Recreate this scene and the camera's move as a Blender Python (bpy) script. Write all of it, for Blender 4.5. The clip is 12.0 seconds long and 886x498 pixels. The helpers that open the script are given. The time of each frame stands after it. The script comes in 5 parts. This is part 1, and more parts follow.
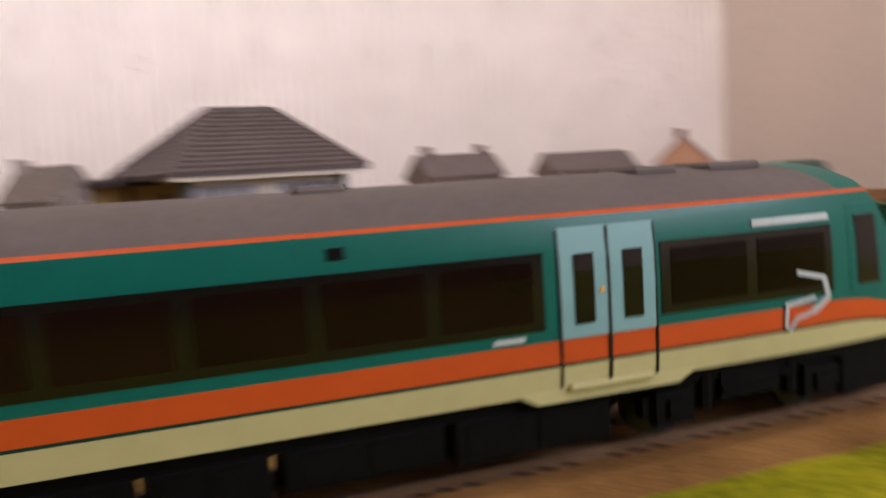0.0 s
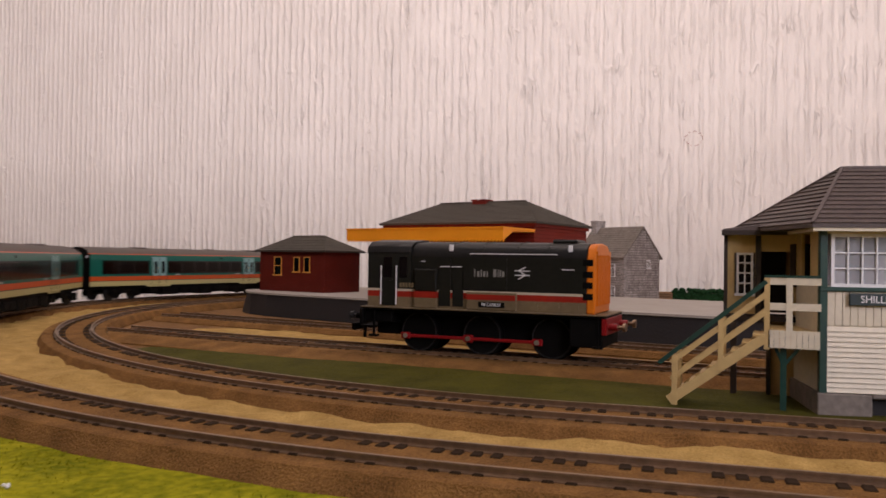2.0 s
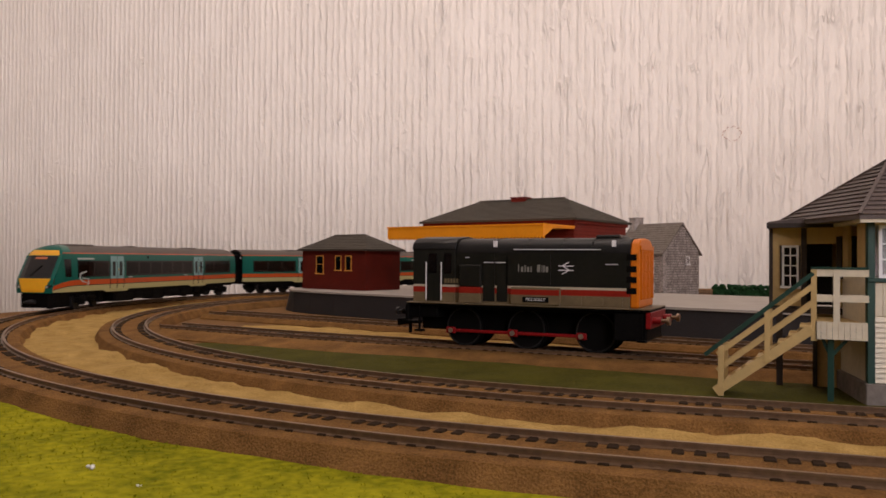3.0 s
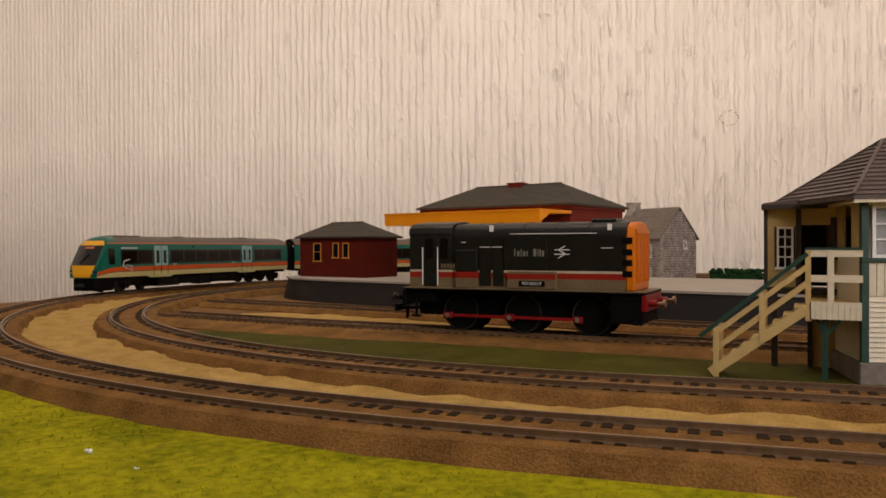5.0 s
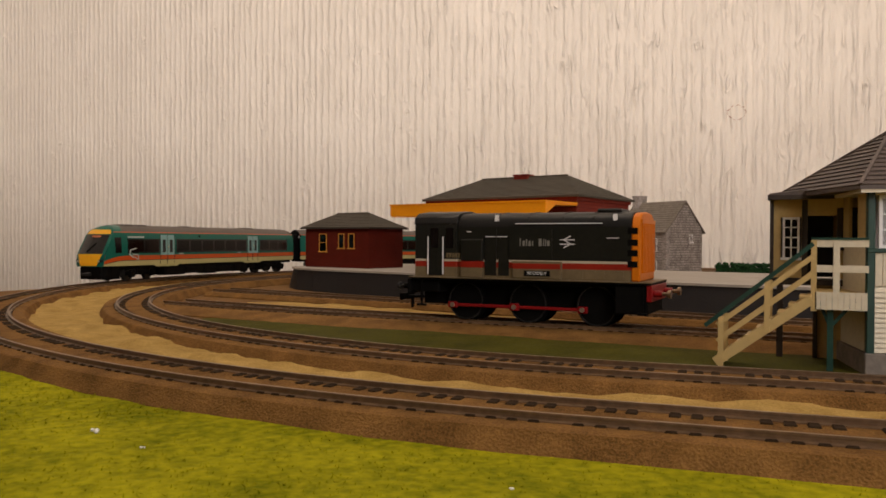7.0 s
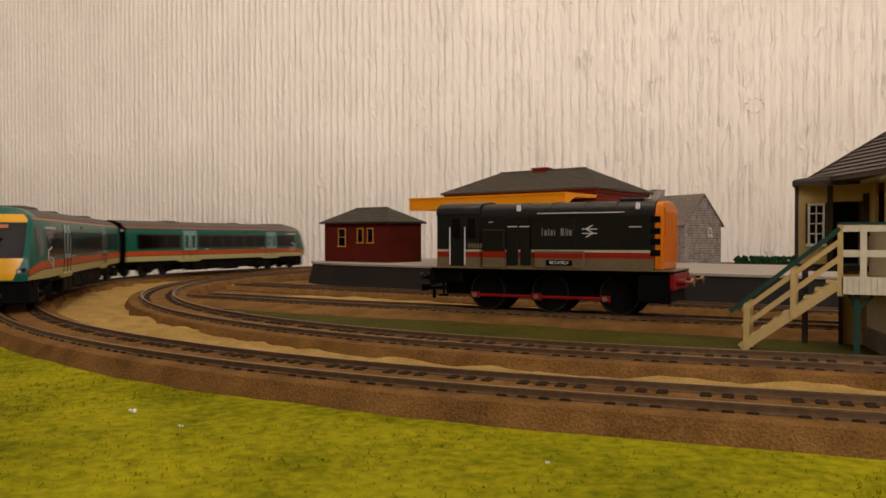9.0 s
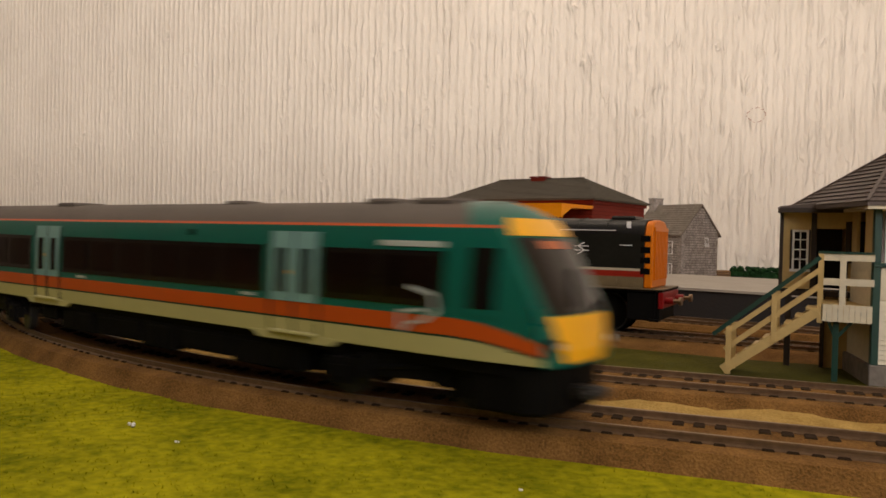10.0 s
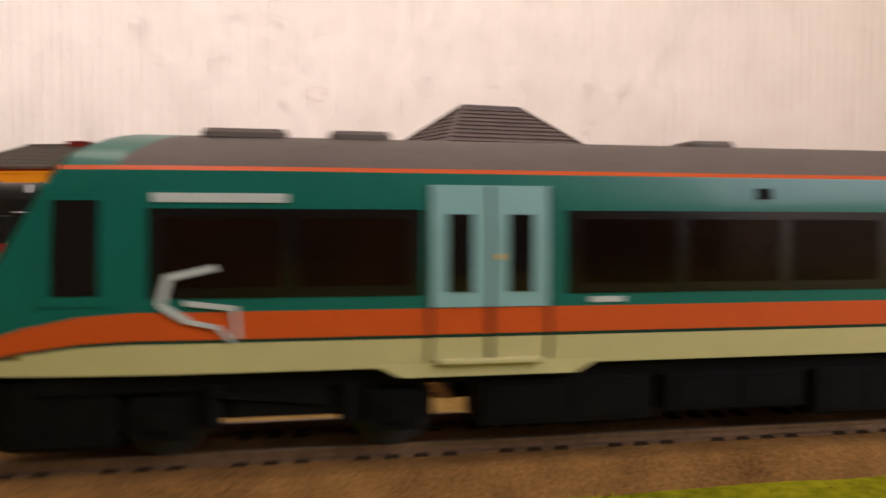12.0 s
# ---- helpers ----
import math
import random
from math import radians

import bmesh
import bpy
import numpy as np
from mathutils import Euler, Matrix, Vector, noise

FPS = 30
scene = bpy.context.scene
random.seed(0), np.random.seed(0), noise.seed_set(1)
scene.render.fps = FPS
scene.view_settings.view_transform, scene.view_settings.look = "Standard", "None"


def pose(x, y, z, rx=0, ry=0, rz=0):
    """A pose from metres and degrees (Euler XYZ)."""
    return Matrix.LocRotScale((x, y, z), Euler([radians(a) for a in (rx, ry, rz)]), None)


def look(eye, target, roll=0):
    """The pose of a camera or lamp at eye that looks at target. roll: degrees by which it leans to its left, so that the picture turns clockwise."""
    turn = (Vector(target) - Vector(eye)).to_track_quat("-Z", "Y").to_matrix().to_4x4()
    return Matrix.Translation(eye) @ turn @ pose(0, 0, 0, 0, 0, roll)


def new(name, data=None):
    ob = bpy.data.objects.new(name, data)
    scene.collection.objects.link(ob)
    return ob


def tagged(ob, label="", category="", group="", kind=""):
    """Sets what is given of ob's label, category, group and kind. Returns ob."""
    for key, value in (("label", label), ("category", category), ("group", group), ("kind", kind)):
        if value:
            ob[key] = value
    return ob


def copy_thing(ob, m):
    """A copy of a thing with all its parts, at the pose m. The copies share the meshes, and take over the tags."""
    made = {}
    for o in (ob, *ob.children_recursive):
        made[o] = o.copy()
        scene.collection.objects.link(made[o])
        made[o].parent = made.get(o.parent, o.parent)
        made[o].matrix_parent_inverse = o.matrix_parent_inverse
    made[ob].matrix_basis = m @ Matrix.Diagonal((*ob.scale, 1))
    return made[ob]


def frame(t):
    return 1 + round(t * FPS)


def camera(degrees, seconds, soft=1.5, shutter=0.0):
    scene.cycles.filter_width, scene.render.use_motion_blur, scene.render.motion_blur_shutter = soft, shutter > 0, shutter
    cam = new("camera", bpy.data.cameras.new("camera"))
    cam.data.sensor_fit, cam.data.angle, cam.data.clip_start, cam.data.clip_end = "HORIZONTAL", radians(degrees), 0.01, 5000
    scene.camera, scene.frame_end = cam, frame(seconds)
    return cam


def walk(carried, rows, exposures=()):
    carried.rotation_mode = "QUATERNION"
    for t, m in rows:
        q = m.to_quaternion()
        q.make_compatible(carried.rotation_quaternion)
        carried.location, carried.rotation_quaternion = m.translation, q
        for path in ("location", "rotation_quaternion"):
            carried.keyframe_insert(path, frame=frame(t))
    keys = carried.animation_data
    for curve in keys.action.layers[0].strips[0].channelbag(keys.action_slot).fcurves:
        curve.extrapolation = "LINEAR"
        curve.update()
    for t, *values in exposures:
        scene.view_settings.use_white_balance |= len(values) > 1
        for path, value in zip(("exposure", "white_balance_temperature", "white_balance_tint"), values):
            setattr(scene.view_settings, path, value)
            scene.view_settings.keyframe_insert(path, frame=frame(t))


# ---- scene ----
# Model railway in OO scale (about 1:76), at its true size in metres. x runs along the straight tracks, y away from the viewer.
PATH = [
    (0, (0.03200, 0.03900, 0.05900), (0.48800, 1.97700, -0.13100), -3.40),
    (0.1, (0.02850, 0.03880, 0.05720), (0.26500, 2.02500, -0.06500), -3.10),
    (0.2, (0.02350, 0.03850, 0.05520), (0.07500, 2.03900, 0.00100), -2.70),
    (0.3, (0.01900, 0.03700, 0.05320), (-0.08500, 2.03500, 0.03600), -2.30),
    (0.5, (0.01489, 0.02436, 0.05197), (-0.36737, 1.98744, 0.03871), -2.33),
    (0.6, (0.01064, 0.02585, 0.05073), (-0.46254, 1.96902, 0.06476), -1.93),
    (0.8, (0.00640, 0.01680, 0.05082), (-0.61498, 1.91763, 0.07792), -0.57),
    (1, (0.00368, 0.01146, 0.05274), (-0.67801, 1.89151, 0.07896), -0.40),
    (1.5, (0.00122, 0.00515, 0.05260), (-0.75875, 1.85479, 0.08837), 0.73),
    (2, (0.00139, 0.00199, 0.05092), (-0.79393, 1.83683, 0.07967), 0.83),
    (2.5, (-0.00013, -0.00373, 0.04930), (-0.85491, 1.80418, 0.07791), 0.88),
    (4.3, (-0.00015, -0.00690, 0.05000), (-0.88653, 1.78595, 0.05518), -0.06),
    (4.5, (0.00032, -0.00586, 0.04925), (-0.88361, 1.78820, 0.04952), -0.04),
    (5, (0.00092, -0.00574, 0.04828), (-0.86973, 1.79480, 0.04309), -0.16),
    (5.5, (0.00116, -0.00590, 0.04718), (-0.86544, 1.79654, 0.03310), -0.23),
    (6, (-0.00113, -0.00215, 0.04486), (-0.88033, 1.79400, 0.01587), -0.35),
    (6.5, (0.00060, -0.00394, 0.04543), (-0.87417, 1.79449, 0.02434), -0.04),
    (7, (0.00114, -0.00605, 0.04618), (-0.88217, 1.78820, 0.02549), 0.28),
    (7.2, (-0.00003, -0.00797, 0.04589), (-0.89237, 1.78177, 0.02237), 0.54),
    (9, (-0.00113, -0.00900, 0.04284), (-0.91782, 1.76836, 0.01674), -0.06),
    (9.5, (0.00134, -0.00946, 0.04421), (-0.91803, 1.76657, 0.02213), 0.07),
    (10, (0.00474, -0.01439, 0.04993), (-0.91523, 1.76113, 0.01535), 1.36),
    (10.5, (0.01077, -0.01195, 0.04793), (-0.89245, 1.77241, 0.03240), 0.70),
    (11, (0.02707, -0.00074, 0.04593), (-0.85709, 1.79305, 0.02223), 0.74),
    (11.5, (0.01436, 0.00615, 0.04255), (-0.55261, 1.92365, 0.00068), 2.26),
    (12, (-0.00273, 0.03202, 0.04498), (0.12525, 2.02675, -0.02337), 0.16),
]
cam = camera(59.4, 12.0, soft=1.6, shutter=0.5)
EXPOSURES = [(0, -0.2, 6000, 27), (1.5, -0.42, 6100, 28), (2.7, -0.6, 6350, 26), (4.3, -0.6, 6800, 20), (6.0, -0.62, 7000, 18), (10.5, -0.6, 7000, 15), (11.4, -0.5, 6750, 18), (12, -0.2, 6500, 23)]
walk(cam, [(t, look(e, a, r)) for t, e, a, r in PATH], EXPOSURES)

# ---- light ----
world = bpy.data.worlds.new("world")
scene.world = world
world.use_nodes = True
world.node_tree.nodes["Background"].inputs[0].default_value = (0.75, 0.85, 1.0, 1)
world.node_tree.nodes["Background"].inputs[1].default_value = 0.3


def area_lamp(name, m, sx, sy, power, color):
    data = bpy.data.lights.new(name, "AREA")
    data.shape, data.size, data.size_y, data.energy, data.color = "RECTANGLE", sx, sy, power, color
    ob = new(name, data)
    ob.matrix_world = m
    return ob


# daylight in the side window; the rear window and ceiling fills are added, sources unseen
area_lamp("side_window_daylight", pose(0.925, -0.775, 0.75, 0, 90, 0), 0.9, 0.86, 33, (0.95, 0.97, 1.0))
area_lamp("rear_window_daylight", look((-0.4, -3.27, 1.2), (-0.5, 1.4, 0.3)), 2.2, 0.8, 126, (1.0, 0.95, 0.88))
# added warm fill from overhead; its fitting is assumed and out of view
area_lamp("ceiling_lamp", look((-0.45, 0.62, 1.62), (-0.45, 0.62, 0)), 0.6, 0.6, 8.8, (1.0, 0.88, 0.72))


# ---- materials ----
def material(name, color, rough=0.5, metal=0.0, vary=0.12, fine=900.0, coarse=60.0, bump=0.1, spec=0.5, tone=None, rand=0.0, coat=0.0):
    """Paint, plastic, foam, card: two scales of noise in the colour, fine relief."""
    m = bpy.data.materials.new(name)
    m.use_nodes = True
    nt = m.node_tree
    n, l = nt.nodes, nt.links
    bsdf = n["Principled BSDF"]
    bsdf.inputs["Roughness"].default_value = rough
    bsdf.inputs["Metallic"].default_value = metal
    bsdf.inputs["Specular IOR Level"].default_value = spec
    bsdf.inputs["Coat Weight"].default_value = coat
    co = n.new("ShaderNodeTexCoord")
    a, b = n.new("ShaderNodeTexNoise"), n.new("ShaderNodeTexNoise")
    a.inputs["Scale"].default_value, b.inputs["Scale"].default_value = fine, coarse
    a.inputs["Detail"].default_value, b.inputs["Detail"].default_value = 3, 4
    l.new(co.outputs["Object"], a.inputs["Vector"])
    l.new(co.outputs["Object"], b.inputs["Vector"])
    add = n.new("ShaderNodeMath")
    add.operation = "MULTIPLY_ADD"
    l.new(a.outputs["Fac"], add.inputs[0])
    add.inputs[1].default_value = 0.5
    half = n.new("ShaderNodeMath")
    half.operation = "MULTIPLY"
    half.inputs[1].default_value = 0.5
    l.new(b.outputs["Fac"], half.inputs[0])
    l.new(half.outputs[0], add.inputs[2])
    src = add.outputs[0]
    if rand:
        info = n.new("ShaderNodeObjectInfo")
        ra = n.new("ShaderNodeMath")
        ra.operation = "MULTIPLY_ADD"
        l.new(info.outputs["Random"], ra.inputs[0])
        ra.inputs[1].default_value = rand
        l.new(src, ra.inputs[2])
        src = ra.outputs[0]
    ramp = n.new("ShaderNodeValToRGB")
    c = np.array(color)
    lo = c * (1 - vary)
    hi = np.array(tone) if tone else np.minimum(c * (1 + vary), 1)
    ramp.color_ramp.elements[0].position, ramp.color_ramp.elements[1].position = 0.32, 0.68 + rand
    ramp.color_ramp.elements[0].color = (*lo, 1)
    ramp.color_ramp.elements[1].color = (*hi, 1)
    l.new(src, ramp.inputs[0])
    l.new(ramp.outputs[0], bsdf.inputs["Base Color"])
    if bump:
        bp = n.new("ShaderNodeBump")
        bp.inputs["Strength"].default_value = min(bump, 1.0)
        bp.inputs["Distance"].default_value = 0.0006
        l.new(a.outputs["Fac"], bp.inputs["Height"])
        l.new(bp.outputs[0], bsdf.inputs["Normal"])
    return m


def wallpaper_material():
    """Cream painted textured wallpaper: upright wrinkled ridges."""
    m = bpy.data.materials.new("embossed_wallpaper")
    m.use_nodes = True
    n, l = m.node_tree.nodes, m.node_tree.links
    bsdf = n["Principled BSDF"]
    bsdf.inputs["Roughness"].default_value = 0.75
    co = n.new("ShaderNodeTexCoord")

    def noise_at(sx, sz, scale, detail, dist=0.0):
        mp = n.new("ShaderNodeMapping")
        mp.inputs["Scale"].default_value = (sx, sx, sz)
        t = n.new("ShaderNodeTexNoise")
        t.inputs["Scale"].default_value, t.inputs["Detail"].default_value, t.inputs["Distortion"].default_value = scale, detail, dist
        l.new(co.outputs["Object"], mp.inputs[0])
        l.new(mp.outputs[0], t.inputs["Vector"])
        return t.outputs["Fac"]

    def math_node(op, a, b, c=None):
        m2 = n.new("ShaderNodeMath")
        m2.operation = op
        for k, value in enumerate((a, b, c)):
            if value is None:
                continue
            if isinstance(value, (int, float)):
                m2.inputs[k].default_value = value
            else:
                l.new(value, m2.inputs[k])
        return m2.outputs[0]

    ridge = n.new("ShaderNodeTexWave")
    ridge.wave_type, ridge.bands_direction = "BANDS", "X"
    mp = n.new("ShaderNodeMapping")
    mp.inputs["Scale"].default_value = (1, 1, 0.34)
    l.new(co.outputs["Object"], mp.inputs[0])
    l.new(mp.outputs[0], ridge.inputs["Vector"])
    ridge.inputs["Scale"].default_value, ridge.inputs["Distortion"].default_value = 19, 2.6
    ridge.inputs["Detail"].default_value, ridge.inputs["Detail Scale"].default_value = 3.0, 3.4
    ridge.inputs["Detail Roughness"].default_value = 0.6
    # the ridges come and go, and thin wrinkles wander between them
    patch = math_node("MULTIPLY_ADD", noise_at(1.0, 0.45, 34, 2, 0.6), 2.4, -0.4)
    bands = math_node("MULTIPLY", math_node("POWER", ridge.outputs["Fac"], 2.0), math_node("MINIMUM", math_node("MAXIMUM", patch, 0.4), 1.0))
    vein = math_node("ABSOLUTE", math_node("SUBTRACT", noise_at(1.0, 0.26, 52, 2, 1.4), 0.5), 0)
    wrinkle = math_node("MAXIMUM", math_node("SUBTRACT", 1.0, math_node("MULTIPLY", vein, 14.0)), 0.0)
    some = math_node("MAXIMUM", math_node("MULTIPLY_ADD", noise_at(1.0, 0.8, 24, 1), 5.0, -2.6), 0.0)
    s1 = math_node("MULTIPLY_ADD", math_node("MULTIPLY", wrinkle, math_node("MINIMUM", some, 1.0)), 0.6, bands)
    s2 = math_node("MULTIPLY_ADD", noise_at(1.0, 0.3, 95, 3, 0.8), 0.9, s1)
    bp = n.new("ShaderNodeBump")
    bp.inputs["Strength"].default_value, bp.inputs["Distance"].default_value = 1.0, 0.0034
    l.new(s2, bp.inputs["Height"])
    l.new(bp.outputs[0], bsdf.inputs["Normal"])
    ramp = n.new("ShaderNodeValToRGB")
    ramp.color_ramp.elements[0].position, ramp.color_ramp.elements[1].position = 0.3, 0.75
    ramp.color_ramp.elements[0].color, ramp.color_ramp.elements[1].color = (0.80, 0.74, 0.66, 1), (0.88, 0.82, 0.74, 1)
    l.new(noise_at(1, 1, 6, 5), ramp.inputs[0])
    l.new(ramp.outputs[0], bsdf.inputs["Base Color"])
    return m


WALLPAPER = wallpaper_material()
PLASTER = material("side_wall_paint", (0.66, 0.56, 0.46), 0.8, fine=60, coarse=4, vary=0.06, bump=0.2)
# dark so that the unseen front walls bounce little light back
DARK_WALL = material("dark_room_paint", (0.16, 0.12, 0.09), 0.85, fine=60, coarse=4, vary=0.08, bump=0.2)
CEILING = material("ceiling_paint", (0.8, 0.78, 0.74), 0.9, fine=60, coarse=4, vary=0.04)
CARPET = material("room_floor", (0.20, 0.15, 0.11), 0.9, fine=300, coarse=6)
GRASS = material("grass_mat_flock", (0.17, 0.19, 0.005), 0.95, vary=0.4, fine=420, coarse=45, bump=0.5, spec=0.03, tone=(0.40, 0.36, 0.012))
DULL_GRASS = material("worn_grass", (0.062, 0.056, 0.006), 0.95, vary=0.4, fine=900, coarse=80, bump=1.0, spec=0.1)
EARTH = material("baseboard_earth", (0.19, 0.096, 0.032), 0.95, vary=0.3, fine=1300, coarse=60, bump=0.8, spec=0.15)
FOAM = material("brown_foam_underlay", (0.16, 0.074, 0.020), 0.95, vary=0.45, fine=2000, coarse=90, bump=1.0, spec=0.1, tone=(0.31, 0.155, 0.045))
SAND = material("sand_scatter", (0.42, 0.25, 0.065), 0.95, vary=0.35, fine=1500, coarse=120, bump=1.0, spec=0.1, tone=(0.54, 0.35, 0.11))
SLEEPER = material("dark_sleeper_plastic", (0.030, 0.018, 0.010), 0.8, spec=0.05, fine=700, vary=0.3, rand=0.15)
RAIL = material("rail_steel", (0.20, 0.125, 0.070), 0.45, metal=0.6, vary=0.3, fine=600, coarse=40)
TEAL = material("teal_train_paint", (0.001, 0.105, 0.076), 0.34, vary=0.06, fine=300, bump=0.02, spec=0.22, coat=0.05)
ORANGE = material("orange_train_paint", (0.50, 0.075, 0.010), 0.36, vary=0.06, fine=300, bump=0.02, spec=0.22, coat=0.03)
CREAM = material("cream_train_paint", (0.46, 0.42, 0.19), 0.38, vary=0.06, fine=300, bump=0.02, spec=0.3)
ROOF_GREY = material("train_roof_grey", (0.115, 0.094, 0.078), 0.75, vary=0.12, spec=0.25, fine=500, bump=0.05)
DOOR_BLUE = material("pale_blue_door_paint", (0.19, 0.36, 0.35), 0.34, vary=0.05, fine=300, bump=0.02, spec=0.35)
GLASS_DARK = material("smoked_window", (0.004, 0.003, 0.003), 0.08, vary=0.3, fine=60, coarse=30, bump=0.0, spec=0.4)
STRIP_BLACK = material("gloss_black_window_strip", (0.004, 0.0035, 0.0035), 0.18, vary=0.3, fine=60, coarse=30, bump=0.0, spec=0.45)
# lit seats behind the opaque panes are put into their brown, varied colour
PANE_DARK = material("pane_with_interior_tone", (0.003, 0.002, 0.0015), 0.10, vary=0.4, fine=90, coarse=40, bump=0.0, spec=0.14, tone=(0.016, 0.006, 0.003), rand=0.25)
DARK_TEAL = material("dark_green_line_paint", (0.002, 0.030, 0.020), 0.36, vary=0.06, fine=300, bump=0.02, spec=0.2)
PALE_GREY = material("pale_grey_marking", (0.42, 0.46, 0.43), 0.45, vary=0.08)
BLACK = material("black_underframe", (0.004, 0.0035, 0.003), 0.65, spec=0.06, vary=0.3, fine=500, bump=0.1)
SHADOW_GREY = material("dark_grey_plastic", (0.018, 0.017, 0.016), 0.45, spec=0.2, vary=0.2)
YELLOW = material("warning_yellow", (0.88, 0.42, 0.012), 0.35, vary=0.05, fine=300, bump=0.02, coat=0.2)
WHITE = material("white_marking", (0.75, 0.73, 0.70), 0.5, vary=0.05)
STEEL = material("bright_steel", (0.55, 0.52, 0.48), 0.3, metal=0.9, vary=0.1)
LOCO_DARK = material("charcoal_loco_paint", (0.0115, 0.011, 0.008), 0.42, spec=0.16, vary=0.2, fine=500, bump=0.06)
LOCO_ROOF = material("black_loco_roof", (0.007, 0.006, 0.005), 0.40, spec=0.2, vary=0.25, fine=500, bump=0.06)
LOCO_BEIGE = material("beige_loco_band", (0.15, 0.108, 0.055), 0.5, spec=0.2, vary=0.15, fine=400)
LOCO_PALE = material("pale_loco_line", (0.45, 0.38, 0.27), 0.5, spec=0.2, vary=0.1, fine=400)
LOCO_LETTER = material("grey_loco_lettering", (0.20, 0.19, 0.16), 0.5, spec=0.2, vary=0.1, fine=400)
LOCO_RED = material("red_loco_band", (0.26, 0.016, 0.007), 0.45, spec=0.2, vary=0.12, fine=400)
LOCO_ORANGE = material("orange_loco_end", (0.60, 0.15, 0.005), 0.42, spec=0.2, vary=0.1, fine=400)
ROD_RED = material("red_coupling_rod", (0.22, 0.008, 0.008), 0.4, spec=0.2, vary=0.1)
BRICK = material("red_brown_brick", (0.10, 0.0105, 0.005), 0.6, spec=0.12, vary=0.2, fine=700, coarse=80, bump=0.3)
BRICK_RED = material("red_painted_brick", (0.17, 0.018, 0.010), 0.6, spec=0.15, vary=0.15, fine=700, coarse=80, bump=0.3)
SLATE = material("grey_slate_roof", (0.066, 0.055, 0.040), 0.65, spec=0.2, vary=0.22, fine=600, coarse=90, bump=0.3)
CANOPY = material("orange_canopy_plastic", (0.85, 0.30, 0.008), 0.4, spec=0.2, vary=0.06, bump=0.05)
WINDOW_YELLOW = material("ochre_window_frame", (0.62, 0.27, 0.03), 0.5, vary=0.08)
CREAM_WOOD = material("cream_painted_wood", (0.66, 0.58, 0.42), 0.5, vary=0.1, fine=500, coarse=80, bump=0.15)
OCHRE_WOOD = material("ochre_painted_wood", (0.52, 0.36, 0.14), 0.55, vary=0.12, fine=500, coarse=80, bump=0.15)
GREEN_WOOD = material("dark_green_paint", (0.012, 0.048, 0.034), 0.4, vary=0.2, fine=500)
DARK_TIMBER = material("dark_brown_timber", (0.030, 0.018, 0.012), 0.6, vary=0.2)
BOX_ROOF = material("signal_box_slate", (0.092, 0.066, 0.055), 0.6, vary=0.25, fine=700, coarse=120, bump=0.3)
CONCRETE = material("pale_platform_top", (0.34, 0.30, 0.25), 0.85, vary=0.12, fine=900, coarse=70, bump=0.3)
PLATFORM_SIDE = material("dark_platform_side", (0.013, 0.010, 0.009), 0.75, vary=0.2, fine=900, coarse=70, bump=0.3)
STONE = material("grey_stone_card", (0.33, 0.29, 0.26), 0.8, spec=0.2, vary=0.5, fine=500, coarse=120, bump=0.4)
STONE_DARK = material("dark_stone_card", (0.18, 0.15, 0.12), 0.8, vary=0.3, fine=500, coarse=120, bump=0.4)
HEDGE = material("dark_green_flock", (0.012, 0.045, 0.014), 0.95, vary=0.5, fine=1200, coarse=200, bump=1.0, spec=0.1)
TILE_ORANGE = material("orange_roof_tile", (0.45, 0.13, 0.05), 0.7, vary=0.2)
# shade inside the signal box and its openings, put into a near black colour
INTERIOR_SHADE = material("painted_interior_shade", (0.012, 0.010, 0.009), 0.8)
MAROON = material("maroon_fence_paint", (0.11, 0.008, 0.010), 0.4, spec=0.25, vary=0.15)


def glass_material():
    m = bpy.data.materials.new("clear_pane")
    m.use_nodes = True
    b = m.node_tree.nodes["Principled BSDF"]
    b.inputs["Base Color"].default_value = (0.9, 0.92, 0.92, 1)
    b.inputs["Roughness"].default_value = 0.05
    b.inputs["Transmission Weight"].default_value = 0.85
    b.inputs["IOR"].default_value = 1.3
    return m


PANE = glass_material()


# ---- mesh helpers: all shapes are drawn in millimetres ----
def bm_new():
    return bmesh.new()


def box(bm, x0, x1, y0, y1, z0, z1):
    v = [bm.verts.new((x, y, z)) for z in (z0, z1) for y in (y0, y1) for x in (x0, x1)]
    for f in ((0, 2, 3, 1), (4, 5, 7, 6), (0, 1, 5, 4), (2, 6, 7, 3), (0, 4, 6, 2), (1, 3, 7, 5)):
        bm.faces.new([v[i] for i in f])
    return bm


def boxes(*rows):
    bm = bm_new()
    for r in rows:
        box(bm, *r)
    return bm


def soft(bm, r=0.3, n=1):
    """Round all edges a little."""
    bmesh.ops.recalc_face_normals(bm, faces=bm.faces)
    bmesh.ops.bevel(bm, geom=bm.edges[:], offset=r, segments=n, affect="EDGES", clamp_overlap=True)
    return bm


def prism(bm, poly, axis, lo, hi):
    """A polygon drawn out along an axis: (y,z) for x, (x,z) for y, (x,y) for z."""
    def at(p, d):
        return {"x": (d, p[0], p[1]), "y": (p[0], d, p[1]), "z": (p[0], p[1], d)}[axis]
    a = [bm.verts.new(at(p, lo)) for p in poly]
    b = [bm.verts.new(at(p, hi)) for p in poly]
    bm.faces.new(a)
    bm.faces.new(b[::-1])
    k = len(poly)
    for i in range(k):
        bm.faces.new((a[i], b[i], b[(i + 1) % k], a[(i + 1) % k]))
    bmesh.ops.recalc_face_normals(bm, faces=bm.faces)
    return bm


